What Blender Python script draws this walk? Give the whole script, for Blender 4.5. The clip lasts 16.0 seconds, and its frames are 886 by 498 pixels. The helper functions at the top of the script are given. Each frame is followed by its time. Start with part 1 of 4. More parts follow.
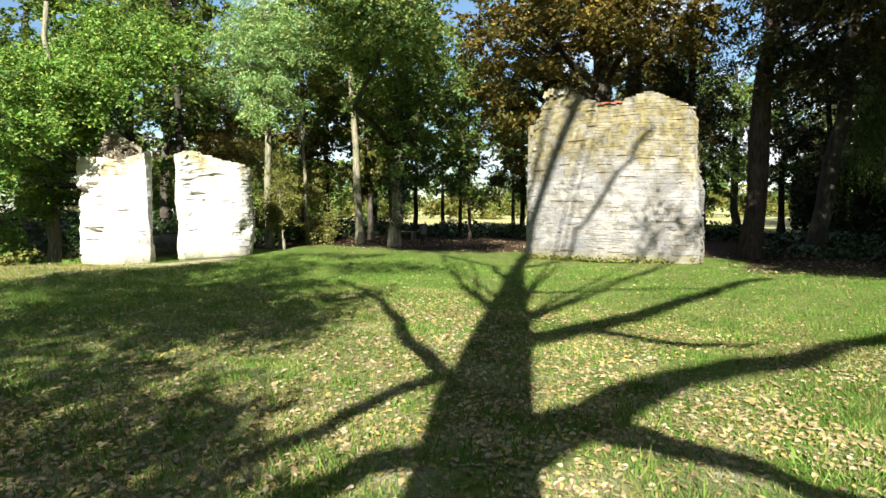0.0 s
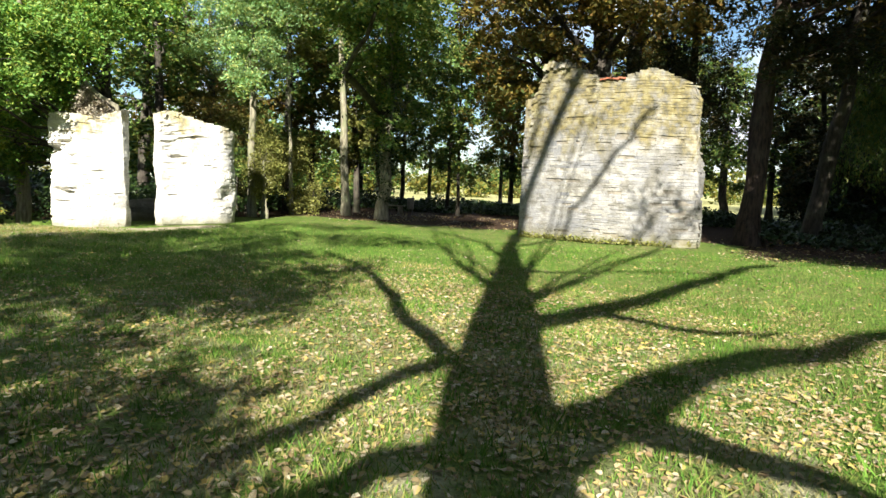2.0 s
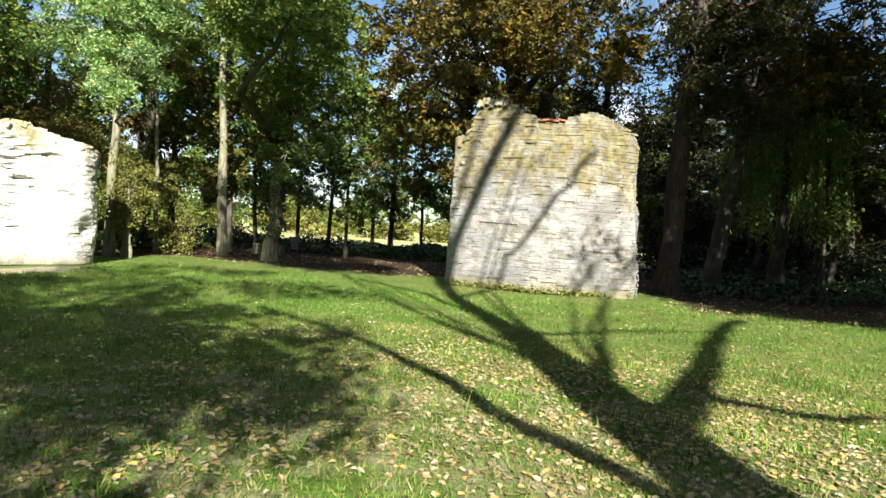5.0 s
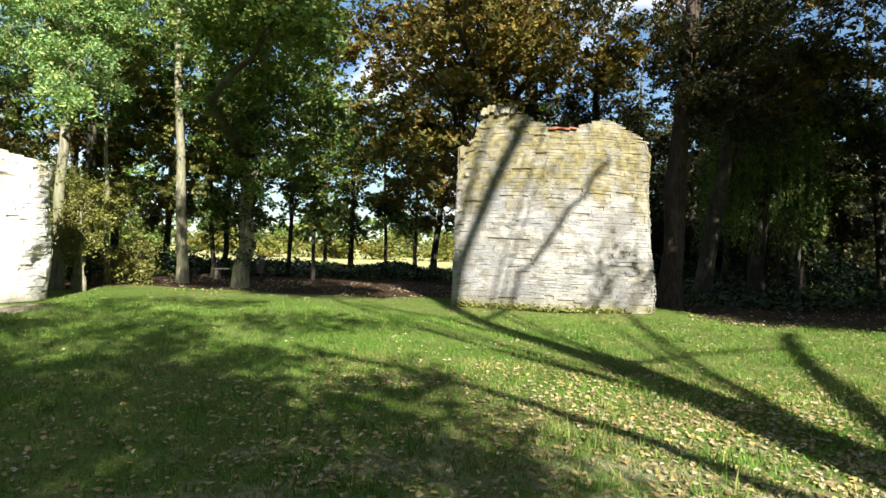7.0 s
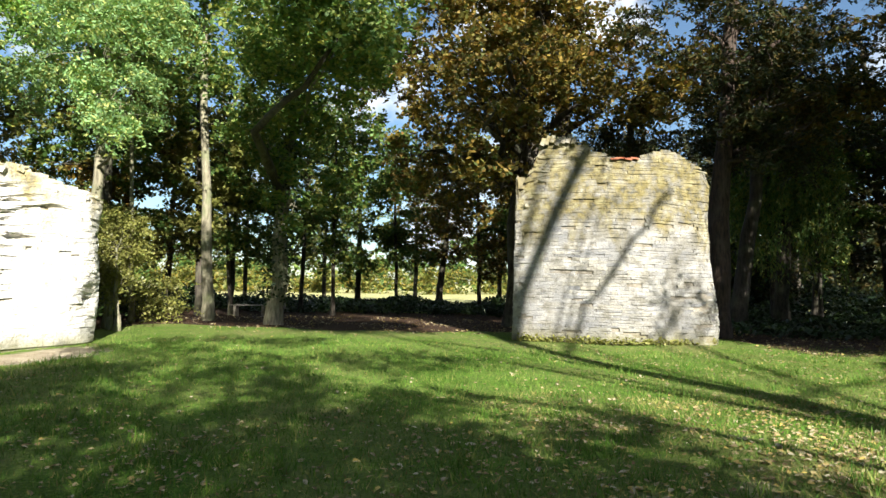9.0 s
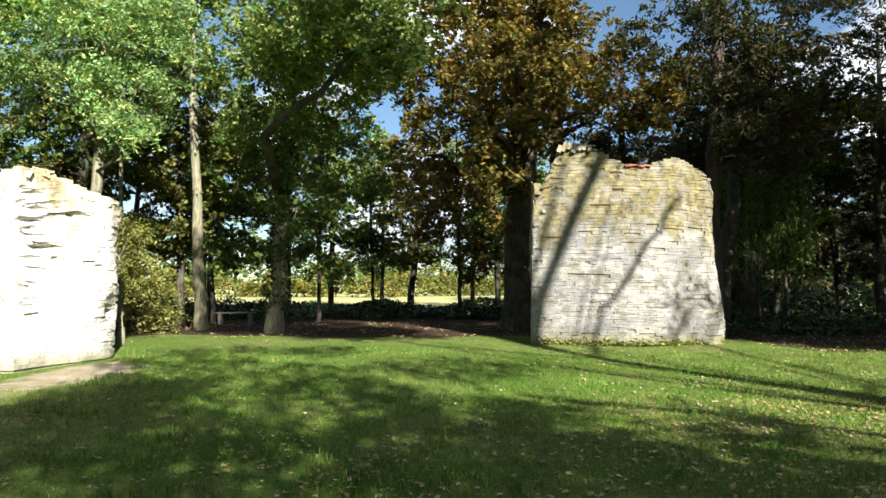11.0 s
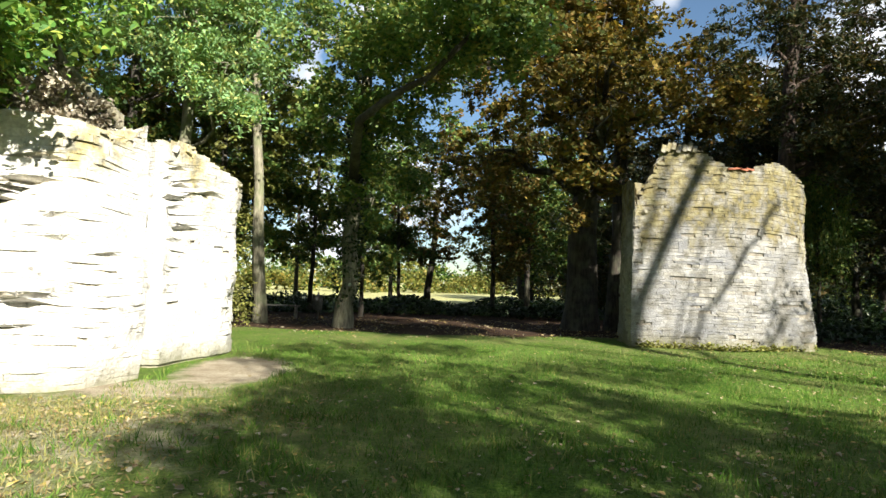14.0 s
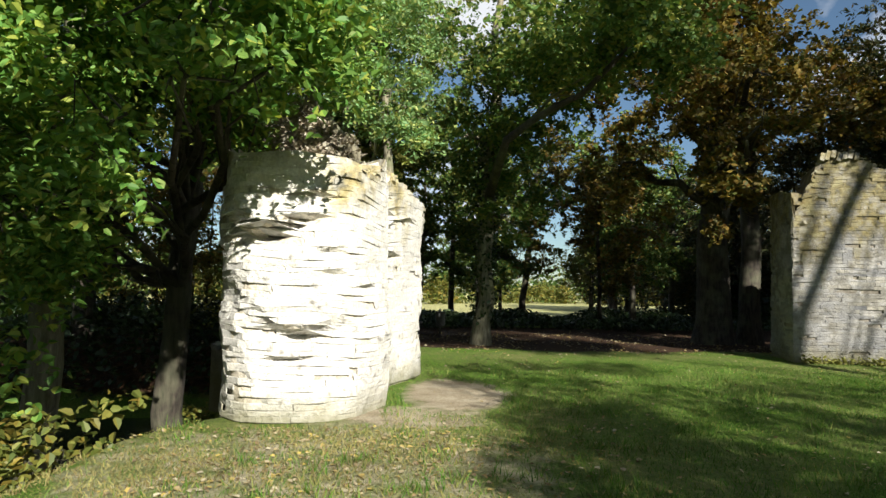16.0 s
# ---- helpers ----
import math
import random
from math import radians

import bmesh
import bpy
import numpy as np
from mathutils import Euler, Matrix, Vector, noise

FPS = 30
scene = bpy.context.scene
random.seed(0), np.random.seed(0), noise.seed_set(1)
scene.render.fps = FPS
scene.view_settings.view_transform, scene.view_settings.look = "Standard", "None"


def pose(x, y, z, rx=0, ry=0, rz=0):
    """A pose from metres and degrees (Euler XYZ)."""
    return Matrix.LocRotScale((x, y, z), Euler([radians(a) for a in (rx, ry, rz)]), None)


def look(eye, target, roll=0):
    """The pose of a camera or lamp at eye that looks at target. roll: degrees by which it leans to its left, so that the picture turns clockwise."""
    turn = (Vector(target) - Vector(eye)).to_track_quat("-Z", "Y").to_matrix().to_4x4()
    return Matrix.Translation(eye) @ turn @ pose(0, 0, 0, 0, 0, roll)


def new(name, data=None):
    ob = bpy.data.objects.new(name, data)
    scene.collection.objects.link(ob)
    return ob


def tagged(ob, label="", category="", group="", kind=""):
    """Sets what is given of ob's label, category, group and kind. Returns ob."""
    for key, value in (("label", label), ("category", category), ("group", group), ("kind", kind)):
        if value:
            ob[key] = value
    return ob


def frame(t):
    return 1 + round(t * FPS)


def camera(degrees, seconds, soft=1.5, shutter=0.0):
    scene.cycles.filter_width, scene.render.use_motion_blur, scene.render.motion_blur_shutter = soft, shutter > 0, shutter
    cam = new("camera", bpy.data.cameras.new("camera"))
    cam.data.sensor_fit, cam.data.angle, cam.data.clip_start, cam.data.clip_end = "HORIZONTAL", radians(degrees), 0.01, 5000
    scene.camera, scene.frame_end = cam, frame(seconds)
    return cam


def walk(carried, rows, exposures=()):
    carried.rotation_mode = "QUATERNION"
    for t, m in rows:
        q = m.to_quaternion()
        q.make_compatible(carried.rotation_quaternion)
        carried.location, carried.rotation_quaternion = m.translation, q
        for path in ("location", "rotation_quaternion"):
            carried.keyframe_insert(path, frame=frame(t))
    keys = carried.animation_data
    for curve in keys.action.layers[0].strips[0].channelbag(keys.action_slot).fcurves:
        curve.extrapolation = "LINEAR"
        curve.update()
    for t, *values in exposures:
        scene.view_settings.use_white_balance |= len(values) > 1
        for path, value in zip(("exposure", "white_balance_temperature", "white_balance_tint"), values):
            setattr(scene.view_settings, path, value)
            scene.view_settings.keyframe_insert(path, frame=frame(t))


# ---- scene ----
cam = camera(70.9, 16.0)
PATH = [
    (0, (6.81, -18.789, 1.591), (5.886, -17.02, 1.458), -0.3),
    (0.5, (6.794, -18.843, 1.599), (5.811, -17.11, 1.427), 0.0),
    (1, (6.739, -18.741, 1.56), (5.743, -17.02, 1.352), 0.3),
    (1.5, (6.588, -18.418, 1.476), (5.619, -16.683, 1.257), 0.5),
    (2, (6.301, -18.346, 1.481), (5.434, -16.556, 1.276), 1.9),
    (2.5, (5.959, -18.146, 1.471), (5.166, -16.318, 1.3), 2.8),
    (3, (5.499, -17.9, 1.445), (4.77, -16.042, 1.321), 3.3),
    (3.5, (5.0, -17.698, 1.43), (4.344, -15.811, 1.331), 3.5),
    (4, (4.445, -17.505, 1.434), (3.876, -15.589, 1.35), 3.7),
    (6.5, (1.548, -16.505, 1.434), (1.359, -14.514, 1.424), 2.5),
    (7, (1.023, -16.215, 1.401), (0.863, -14.221, 1.407), 1.9),
    (7.5, (0.409, -16.246, 1.359), (0.284, -14.25, 1.378), 1.6),
    (8, (-0.262, -16.183, 1.315), (-0.362, -14.186, 1.367), 1.7),
    (8.5, (-0.846, -16.06, 1.341), (-0.927, -14.063, 1.426), 1.8),
    (9, (-1.384, -15.902, 1.352), (-1.438, -13.906, 1.465), 1.2),
    (11.5, (-4.124, -15.866, 1.428), (-3.916, -13.881, 1.55), 0.6),
    (12, (-4.732, -15.756, 1.368), (-4.478, -13.776, 1.489), 0.8),
    (12.5, (-5.315, -15.591, 1.403), (-5.03, -13.614, 1.51), 0.9),
    (13, (-5.856, -15.29, 1.449), (-5.562, -13.314, 1.544), 1.0),
    (13.5, (-6.405, -15.068, 1.375), (-6.113, -13.092, 1.477), 1.3),
    (14, (-7.021, -14.9, 1.349), (-6.734, -12.924, 1.463), 2.2),
    (14.5, (-7.64, -14.711, 1.439), (-7.367, -12.733, 1.557), 2.2),
    (15, (-8.349, -14.605, 1.508), (-8.123, -12.621, 1.631), 2.1),
    (15.5, (-8.9, -14.569, 1.481), (-8.735, -12.58, 1.612), 1.6),
    (16, (-9.477, -14.711, 1.497), (-9.357, -12.719, 1.636), 1.2),
]
walk(cam, [(t, look(eye, target, roll)) for t, eye, target, roll in PATH], [(0, 1.71), (6, 1.71), (13, 1.66), (14.5, 1.5), (15.3, 1.35), (16, 1.03)])


# ---------------------------------------------------------------- light
SUN_U = Vector((-0.342, 0.940, 0))          # way in which shadows fall
TAN_EL = 0.56                               # tangent of the sun's height
SUN_DIR = Vector((0.342, -0.940, TAN_EL)).normalized()
world = bpy.data.worlds.new("world")
scene.world = world
world.use_nodes = True
sky = world.node_tree.nodes.new("ShaderNodeTexSky")
sky.sky_type = "NISHITA"
sky.sun_disc = False
sky.ozone_density = 1.6
sky.dust_density = 0.4
sky.sun_elevation = math.asin(SUN_DIR.z)
sky.sun_rotation = math.atan2(SUN_DIR.x, SUN_DIR.y)
background = world.node_tree.nodes["Background"]
where = world.node_tree.nodes.new("ShaderNodeTexCoord")
puffs = world.node_tree.nodes.new("ShaderNodeTexNoise")
puffs.inputs["Scale"].default_value = 5.0
puffs.inputs["Detail"].default_value = 6.0
world.node_tree.links.new(where.outputs["Generated"], puffs.inputs["Vector"])
veil = world.node_tree.nodes.new("ShaderNodeMapRange")
veil.inputs["From Min"].default_value, veil.inputs["From Max"].default_value = 0.52, 0.64
world.node_tree.links.new(puffs.outputs["Fac"], veil.inputs["Value"])
clouds = world.node_tree.nodes.new("ShaderNodeMix")
clouds.data_type = "RGBA"
clouds.inputs[7].default_value = (10.0, 10.3, 10.8, 1)
world.node_tree.links.new(veil.outputs[0], clouds.inputs[0])
deep = world.node_tree.nodes.new("ShaderNodeMix")
deep.data_type, deep.blend_type = "RGBA", "MULTIPLY"
deep.inputs[0].default_value = 1.0
deep.inputs[7].default_value = (0.97, 1.08, 1.12, 1)
world.node_tree.links.new(sky.outputs[0], deep.inputs[6])
world.node_tree.links.new(deep.outputs[2], clouds.inputs[6])
world.node_tree.links.new(clouds.outputs[2], background.inputs[0])
background.inputs[1].default_value = 0.043
sun = new("sun", bpy.data.lights.new("sun", "SUN"))
sun.data.energy = 5.0
sun.data.angle = radians(0.5)
sun.data.color = (1, 0.96, 0.85)
sun.rotation_mode = "QUATERNION"
sun.rotation_quaternion = SUN_DIR.to_track_quat("Z", "Y")

rng = np.random.default_rng(7)


# ---------------------------------------------------------------- materials
class Nodes:
    """A node material under construction."""

    def __init__(self, name):
        self.m = bpy.data.materials.new(name)
        self.m.use_nodes = True
        self.t = self.m.node_tree
        self.bsdf = self.t.nodes["Principled BSDF"]
        self.out = self.t.nodes["Material Output"]

    def add(self, kind, **inputs):
        n = self.t.nodes.new(kind)
        for k, v in inputs.items():
            n.inputs[k.replace("_", " ")].default_value = v
        return n

    def link(self, a, b):
        self.t.links.new(a, b)

    def noise(self, co, scale, detail=4.0, rough=0.6):
        n = self.add("ShaderNodeTexNoise", Scale=scale, Detail=detail, Roughness=rough)
        self.link(co, n.inputs["Vector"])
        return n.outputs["Fac"]

    def ramp(self, fac, stops):
        n = self.t.nodes.new("ShaderNodeValToRGB")
        el = n.color_ramp.elements
        while len(el) < len(stops):
            el.new(0.5)
        for e, (p, c) in zip(el, stops):
            e.position = p
            e.color = (*c, 1) if len(c) == 3 else c
        self.link(fac, n.inputs[0])
        return n.outputs[0]

    def mix(self, fac, a, b, mode="MIX"):
        n = self.t.nodes.new("ShaderNodeMix")
        n.data_type = "RGBA"
        n.blend_type = mode
        for sock, v in ((n.inputs[0], fac), (n.inputs[6], a), (n.inputs[7], b)):
            if isinstance(v, (int, float)):
                sock.default_value = v
            elif isinstance(v, tuple):
                sock.default_value = (*v, 1)
            else:
                self.link(v, sock)
        return n.outputs[2]

    def math(self, op, a, b=0.0, c=0.0):
        n = self.t.nodes.new("ShaderNodeMath")
        n.operation = op
        for sock, v in zip(n.inputs, (a, b, c)):
            if isinstance(v, (int, float)):
                sock.default_value = v
            else:
                self.link(v, sock)
        return n.outputs[0]

    def bump(self, height, strength, distance):
        n = self.add("ShaderNodeBump", Strength=strength, Distance=distance)
        self.link(height, n.inputs["Height"])
        self.link(n.outputs[0], self.bsdf.inputs["Normal"])

    def coords(self, world_space=True):
        if world_space:
            return self.t.nodes.new("ShaderNodeNewGeometry").outputs["Position"]
        return self.t.nodes.new("ShaderNodeTexCoord").outputs["Object"]


GREY = lambda v: (v, v, v)


def leaf_material(name, colours, translucent=0.3, rough=0.55):
    n = Nodes(name)
    geo = n.t.nodes.new("ShaderNodeNewGeometry")
    k = len(colours)
    tint = n.ramp(geo.outputs["Random Per Island"], [((i + 0.5) / k, c) for i, c in enumerate(colours)])
    patch = n.noise(geo.outputs["Position"], 0.9, 2.0)
    col = n.mix(1.0, tint, n.ramp(patch, [(0.3, GREY(0.65)), (0.7, GREY(1.2))]), "MULTIPLY")
    n.link(col, n.bsdf.inputs["Base Color"])
    n.bsdf.inputs["Roughness"].default_value = rough
    n.bsdf.inputs["Specular IOR Level"].default_value = 0.35
    thin = n.add("ShaderNodeBsdfTranslucent")
    n.link(n.mix(1.0, col, (1.2, 1.15, 0.6), "MULTIPLY"), thin.inputs[0])
    both = n.add("ShaderNodeMixShader", Fac=translucent)
    n.link(n.bsdf.outputs[0], both.inputs[1])
    n.link(thin.outputs[0], both.inputs[2])
    n.link(both.outputs[0], n.out.inputs[0])
    return n.m


def bark_material(name, dark, light, lichen=(0.16, 0.17, 0.10), moss=0.3):
    n = Nodes(name)
    co = n.coords()
    stretch = n.add("ShaderNodeMapping", Scale=(1, 1, 0.22))
    n.link(co, stretch.inputs["Vector"])
    ridges = n.noise(stretch.outputs[0], 14, 6)
    fine = n.noise(stretch.outputs[0], 60, 4)
    col = n.ramp(ridges, [(0.35, dark), (0.62, light)])
    blotch = n.noise(co, 1.7, 4)
    col = n.mix(n.math("MULTIPLY", n.ramp(blotch, [(0.48, GREY(0)), (0.62, GREY(1))]), moss), col, lichen)
    n.link(col, n.bsdf.inputs["Base Color"])
    n.bsdf.inputs["Roughness"].default_value = 0.9
    n.bump(n.math("ADD", ridges, n.math("MULTIPLY", fine, 0.4)), 0.8, 0.03)
    return n.m


def stone_material(name, pale, grey, warm, lichen_from, joint=False, bloom=1.0, stains=0.0):
    """Weathered limestone; lichen and moss spread above a ragged height."""
    n = Nodes(name)
    co = n.coords()
    info = n.t.nodes.new("ShaderNodeObjectInfo").outputs["Random"]
    island = n.t.nodes.new("ShaderNodeNewGeometry").outputs["Random Per Island"]
    rnd = n.math("FRACT", n.math("ADD", info, island))
    base = n.ramp(rnd, [(0.0, grey), (0.25, pale), (0.5, warm), (0.62, tuple(v * 0.8 for v in pale)), (0.8, pale), (1.0, warm)])
    cloud = n.noise(co, 0.8, 5)
    base = n.mix(n.ramp(cloud, [(0.44, GREY(0)), (0.6, GREY(0.8))]), base, grey)
    stain = n.noise(co, 2.1, 6, 0.65)
    base = n.mix(n.ramp(stain, [(0.47, GREY(0)), (0.60, GREY(stains))]), base, tuple(v * 0.5 for v in warm))
    grain = n.noise(co, 28, 6)
    base = n.mix(1.0, base, n.ramp(grain, [(0.3, GREY(0.7)), (0.65, GREY(1.06))]), "MULTIPLY")
    pit = n.noise(co, 7, 5)
    base = n.mix(n.ramp(pit, [(0.58, GREY(0)), (0.70, GREY(0.75))]), base, (0.10, 0.09, 0.075))
    sep = n.t.nodes.new("ShaderNodeSeparateXYZ")
    n.link(co, sep.inputs[0])
    tall = n.add("ShaderNodeMapping", Scale=(1, 1, 0.35))
    n.link(co, tall.inputs["Vector"])
    ragged = n.math("MULTIPLY_ADD", n.noise(tall.outputs[0], 1.3, 4), 4.4, -2.2)
    up = n.math("SUBTRACT", n.math("ADD", sep.outputs[2], ragged), lichen_from)
    cover = n.ramp(n.math("MULTIPLY", up, 0.8), [(0.0, GREY(0)), (0.55, GREY(0.85))])
    patchy = n.ramp(n.noise(co, 3.2, 5), [(0.36, GREY(0.3)), (0.55, GREY(1))])
    lichen = n.ramp(n.noise(co, 5.0, 4), [(p, tuple(v * bloom for v in c)) for p, c in ((0.36, (0.045, 0.038, 0.010)), (0.5, (0.15, 0.115, 0.022)), (0.64, (0.235, 0.205, 0.085)))])
    base = n.mix(n.math("MULTIPLY", cover, n.math("MULTIPLY", patchy, 0.9)), base, lichen)
    # green film along the foot
    foot = n.ramp(n.math("ADD", sep.outputs[2], n.math("MULTIPLY", n.noise(co, 4, 3), 0.5)), [(0.25, GREY(0.7)), (0.6, GREY(0))])
    base = n.mix(foot, base, (0.16, 0.15, 0.06))
    if joint:
        base = n.mix(1.0, base, (0.9, 0.87, 0.82), "MULTIPLY")
    n.link(base, n.bsdf.inputs["Base Color"])
    n.bsdf.inputs["Roughness"].default_value = 0.92
    n.bump(n.math("ADD", grain, n.math("MULTIPLY", pit, 1.5)), 0.7, 0.02)
    return n.m


def plain_material(name, a, b, scale=6.0, rough=0.8, metal=0.0):
    n = Nodes(name)
    co = n.coords(False)
    n.link(n.ramp(n.noise(co, scale, 5), [(0.35, a), (0.65, b)]), n.bsdf.inputs["Base Color"])
    n.bsdf.inputs["Roughness"].default_value = rough
    n.bsdf.inputs["Metallic"].default_value = metal
    n.bump(n.noise(co, scale * 6, 3), 0.4, 0.01)
    return n.m


def ground_material():
    """One sheet: lawn, leaf-strewn path, trodden earth, undergrowth and dry meadow by the zone layer."""
    n = Nodes("ground")
    co = n.coords()
    zone = n.t.nodes.new("ShaderNodeVertexColor")
    zone.layer_name = "zone"
    sep = n.t.nodes.new("ShaderNodeSeparateColor")
    n.link(zone.outputs[0], sep.inputs[0])
    big = n.noise(co, 0.35, 3)
    mid = n.noise(co, 2.2, 5)
    fine = n.noise(co, 30, 5, 0.7)
    tuft = n.noise(co, 9, 4)
    lawn = n.ramp(fine, [(0.30, (0.018, 0.05, 0.006)), (0.5, (0.075, 0.16, 0.012)), (0.72, (0.20, 0.28, 0.04))])
    dry = n.ramp(tuft, [(0.4, (0.15, 0.16, 0.05)), (0.65, (0.27, 0.235, 0.10))])
    lawn = n.mix(n.ramp(n.math("ADD", big, n.math("MULTIPLY", mid, 0.5)), [(0.60, GREY(0)), (0.96, GREY(0.7))]), lawn, dry)
    litter = n.ramp(tuft, [(0.35, (0.02, 0.013, 0.008)), (0.52, (0.05, 0.026, 0.014)), (0.7, (0.10, 0.055, 0.026))])
    earth = n.ramp(n.math("ADD", n.math("MULTIPLY", fine, 0.5), n.math("MULTIPLY", mid, 0.5)), [(0.38, (0.25, 0.195, 0.125)), (0.62, (0.52, 0.45, 0.335))])
    meadow = n.ramp(n.math("ADD", n.math("MULTIPLY", mid, 0.5), n.math("MULTIPLY", big, 0.5)), [(0.36, (0.28, 0.29, 0.10)), (0.6, (0.50, 0.46, 0.22))])

    def edge(channel, lo=0.38, hi=0.62):
        rag = n.math("MULTIPLY_ADD", mid, 0.9, -0.45)
        return n.ramp(n.math("ADD", channel, rag), [(lo, GREY(0)), (hi, GREY(1))])

    col = n.mix(edge(sep.outputs[0]), lawn, litter)
    col = n.mix(edge(sep.outputs[2], 0.3, 0.7), col, earth)
    col = n.mix(edge(sep.outputs[1]), col, meadow)
    n.link(col, n.bsdf.inputs["Base Color"])
    n.bsdf.inputs["Roughness"].default_value = 0.95
    n.bsdf.inputs["Specular IOR Level"].default_value = 0.2
    n.bump(n.math("ADD", fine, tuft), 1.0, 0.05)
    return n.m


def water_material():
    n = Nodes("pond_water")
    co = n.coords()
    n.link(n.ramp(n.noise(co, 1.2, 4), [(0.4, (0.012, 0.018, 0.013)), (0.7, (0.03, 0.04, 0.02))]), n.bsdf.inputs["Base Color"])
    n.bsdf.inputs["Roughness"].default_value = 0.25
    n.bump(n.noise(co, 4, 3), 0.15, 0.02)
    return n.m


GROUND = ground_material()
WATER = water_material()
STONE = stone_material("limestone", (0.35, 0.34, 0.325), (0.17, 0.17, 0.175), (0.31, 0.29, 0.245), 2.3, stains=0.85)
JOINT = stone_material("mortar", (0.34, 0.33, 0.29), (0.22, 0.21, 0.20), (0.29, 0.265, 0.225), 2.3, joint=True, stains=0.85)
STONE_PALE = stone_material("white_limestone", (0.72, 0.70, 0.66), (0.58, 0.56, 0.53), (0.70, 0.66, 0.58), 2.6, bloom=1.9)
JOINT_PALE = stone_material("white_mortar", (0.74, 0.71, 0.64), (0.6, 0.57, 0.51), (0.68, 0.62, 0.52), 2.6, joint=True, bloom=1.9)
TILE = plain_material("red_tile", (0.32, 0.09, 0.05), (0.42, 0.15, 0.08), 20)
BARK = bark_material("dark_bark", (0.014, 0.011, 0.008), (0.06, 0.048, 0.036))
BARK_PINE = bark_material("red_bark", (0.016, 0.011, 0.008), (0.075, 0.046, 0.034), (0.12, 0.10, 0.08), 0.3)
BARK_PALE = bark_material("pale_bark", (0.10, 0.09, 0.06), (0.26, 0.235, 0.165), (0.13, 0.15, 0.07), 0.6)
LEAF_MAPLE = leaf_material("maple_leaves", [(0.0784, 0.192, 0.0347), (0.13, 0.262, 0.0523), (0.208, 0.347, 0.0697), (0.0958, 0.208, 0.0347), (0.331, 0.384, 0.0697)], 0.35)
LEAF_FEATHER = leaf_material("robinia_leaves", [(0.161, 0.307, 0.121), (0.243, 0.404, 0.161), (0.29, 0.436, 0.21), (0.193, 0.323, 0.0968), (0.42, 0.452, 0.146)], 0.35)
LEAF_GREEN = leaf_material("green_leaves", [(0.0419, 0.0893, 0.0189), (0.0681, 0.132, 0.0294), (0.0943, 0.168, 0.0367), (0.136, 0.189, 0.0419), (0.22, 0.22, 0.0472)], 0.3)
LEAF_ASH = leaf_material("ash_leaves", [(0.065, 0.13, 0.035), (0.1, 0.185, 0.05), (0.14, 0.235, 0.065), (0.19, 0.26, 0.07), (0.29, 0.3, 0.075)], 0.35)
LEAF_OLIVE = leaf_material("olive_leaves", [(0.138, 0.144, 0.0345), (0.196, 0.196, 0.0517), (0.253, 0.241, 0.069), (0.149, 0.172, 0.0403)], 0.3)
LEAF_AUTUMN = leaf_material("autumn_leaves", [(0.0855, 0.094, 0.0239), (0.145, 0.111, 0.0256), (0.197, 0.128, 0.0256), (0.248, 0.18, 0.0342), (0.103, 0.107, 0.0256), (0.188, 0.094, 0.0222), (0.0641, 0.0855, 0.0214)], 0.3)
# near-black: dark evergreens, and the wood's shade put into leaf colour
LEAF_DARK_SHADE = leaf_material("dark_shade_leaves", [(0.0162, 0.027, 0.009), (0.027, 0.0405, 0.0126), (0.045, 0.0495, 0.0144), (0.0765, 0.054, 0.0144)], 0.2)
LEAF_HEDGE = leaf_material("hedge_leaves", [(0.09, 0.12, 0.025), (0.15, 0.17, 0.035), (0.22, 0.21, 0.045), (0.06, 0.09, 0.02), (0.26, 0.2, 0.04)], 0.3)
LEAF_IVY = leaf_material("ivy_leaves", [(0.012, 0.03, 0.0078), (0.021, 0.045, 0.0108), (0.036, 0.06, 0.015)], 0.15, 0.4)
LEAF_FALLEN = leaf_material("fallen_leaves", [(0.335, 0.27, 0.148), (0.233, 0.168, 0.0839), (0.429, 0.326, 0.0839), (0.299, 0.233, 0.121), (0.447, 0.4, 0.28), (0.168, 0.112, 0.0559)], 0.1, 0.8)
LEAF_DRY = leaf_material("withered_leaves", [(0.27, 0.23, 0.176), (0.405, 0.365, 0.284), (0.176, 0.135, 0.0945), (0.513, 0.472, 0.378)], 0.1, 0.8)
GRASS = leaf_material("grass_blades", [(0.058, 0.145, 0.013), (0.09, 0.20, 0.02), (0.14, 0.24, 0.034), (0.045, 0.12, 0.01), (0.24, 0.26, 0.07)], 0.25, 0.8)
STRAW = leaf_material("straw_blades", [(0.30, 0.25, 0.09), (0.24, 0.23, 0.07), (0.36, 0.31, 0.14), (0.17, 0.19, 0.045), (0.21, 0.15, 0.06)], 0.2, 0.85)
METAL = plain_material("galvanised_steel", (0.16, 0.16, 0.16), (0.26, 0.26, 0.26), 12, 0.5, 0.7)
PLANK = plain_material("grey_wood", (0.14, 0.12, 0.10), (0.26, 0.23, 0.19), 9)


# ---------------------------------------------------------------- mesh helpers
def mesh_of(name, verts, faces, material, smooth=False):
    me = bpy.data.meshes.new(name)
    me.from_pydata([tuple(v) for v in verts], [], faces)
    me.materials.append(material)
    if smooth:
        me.shade_smooth()
    me.update()
    return me


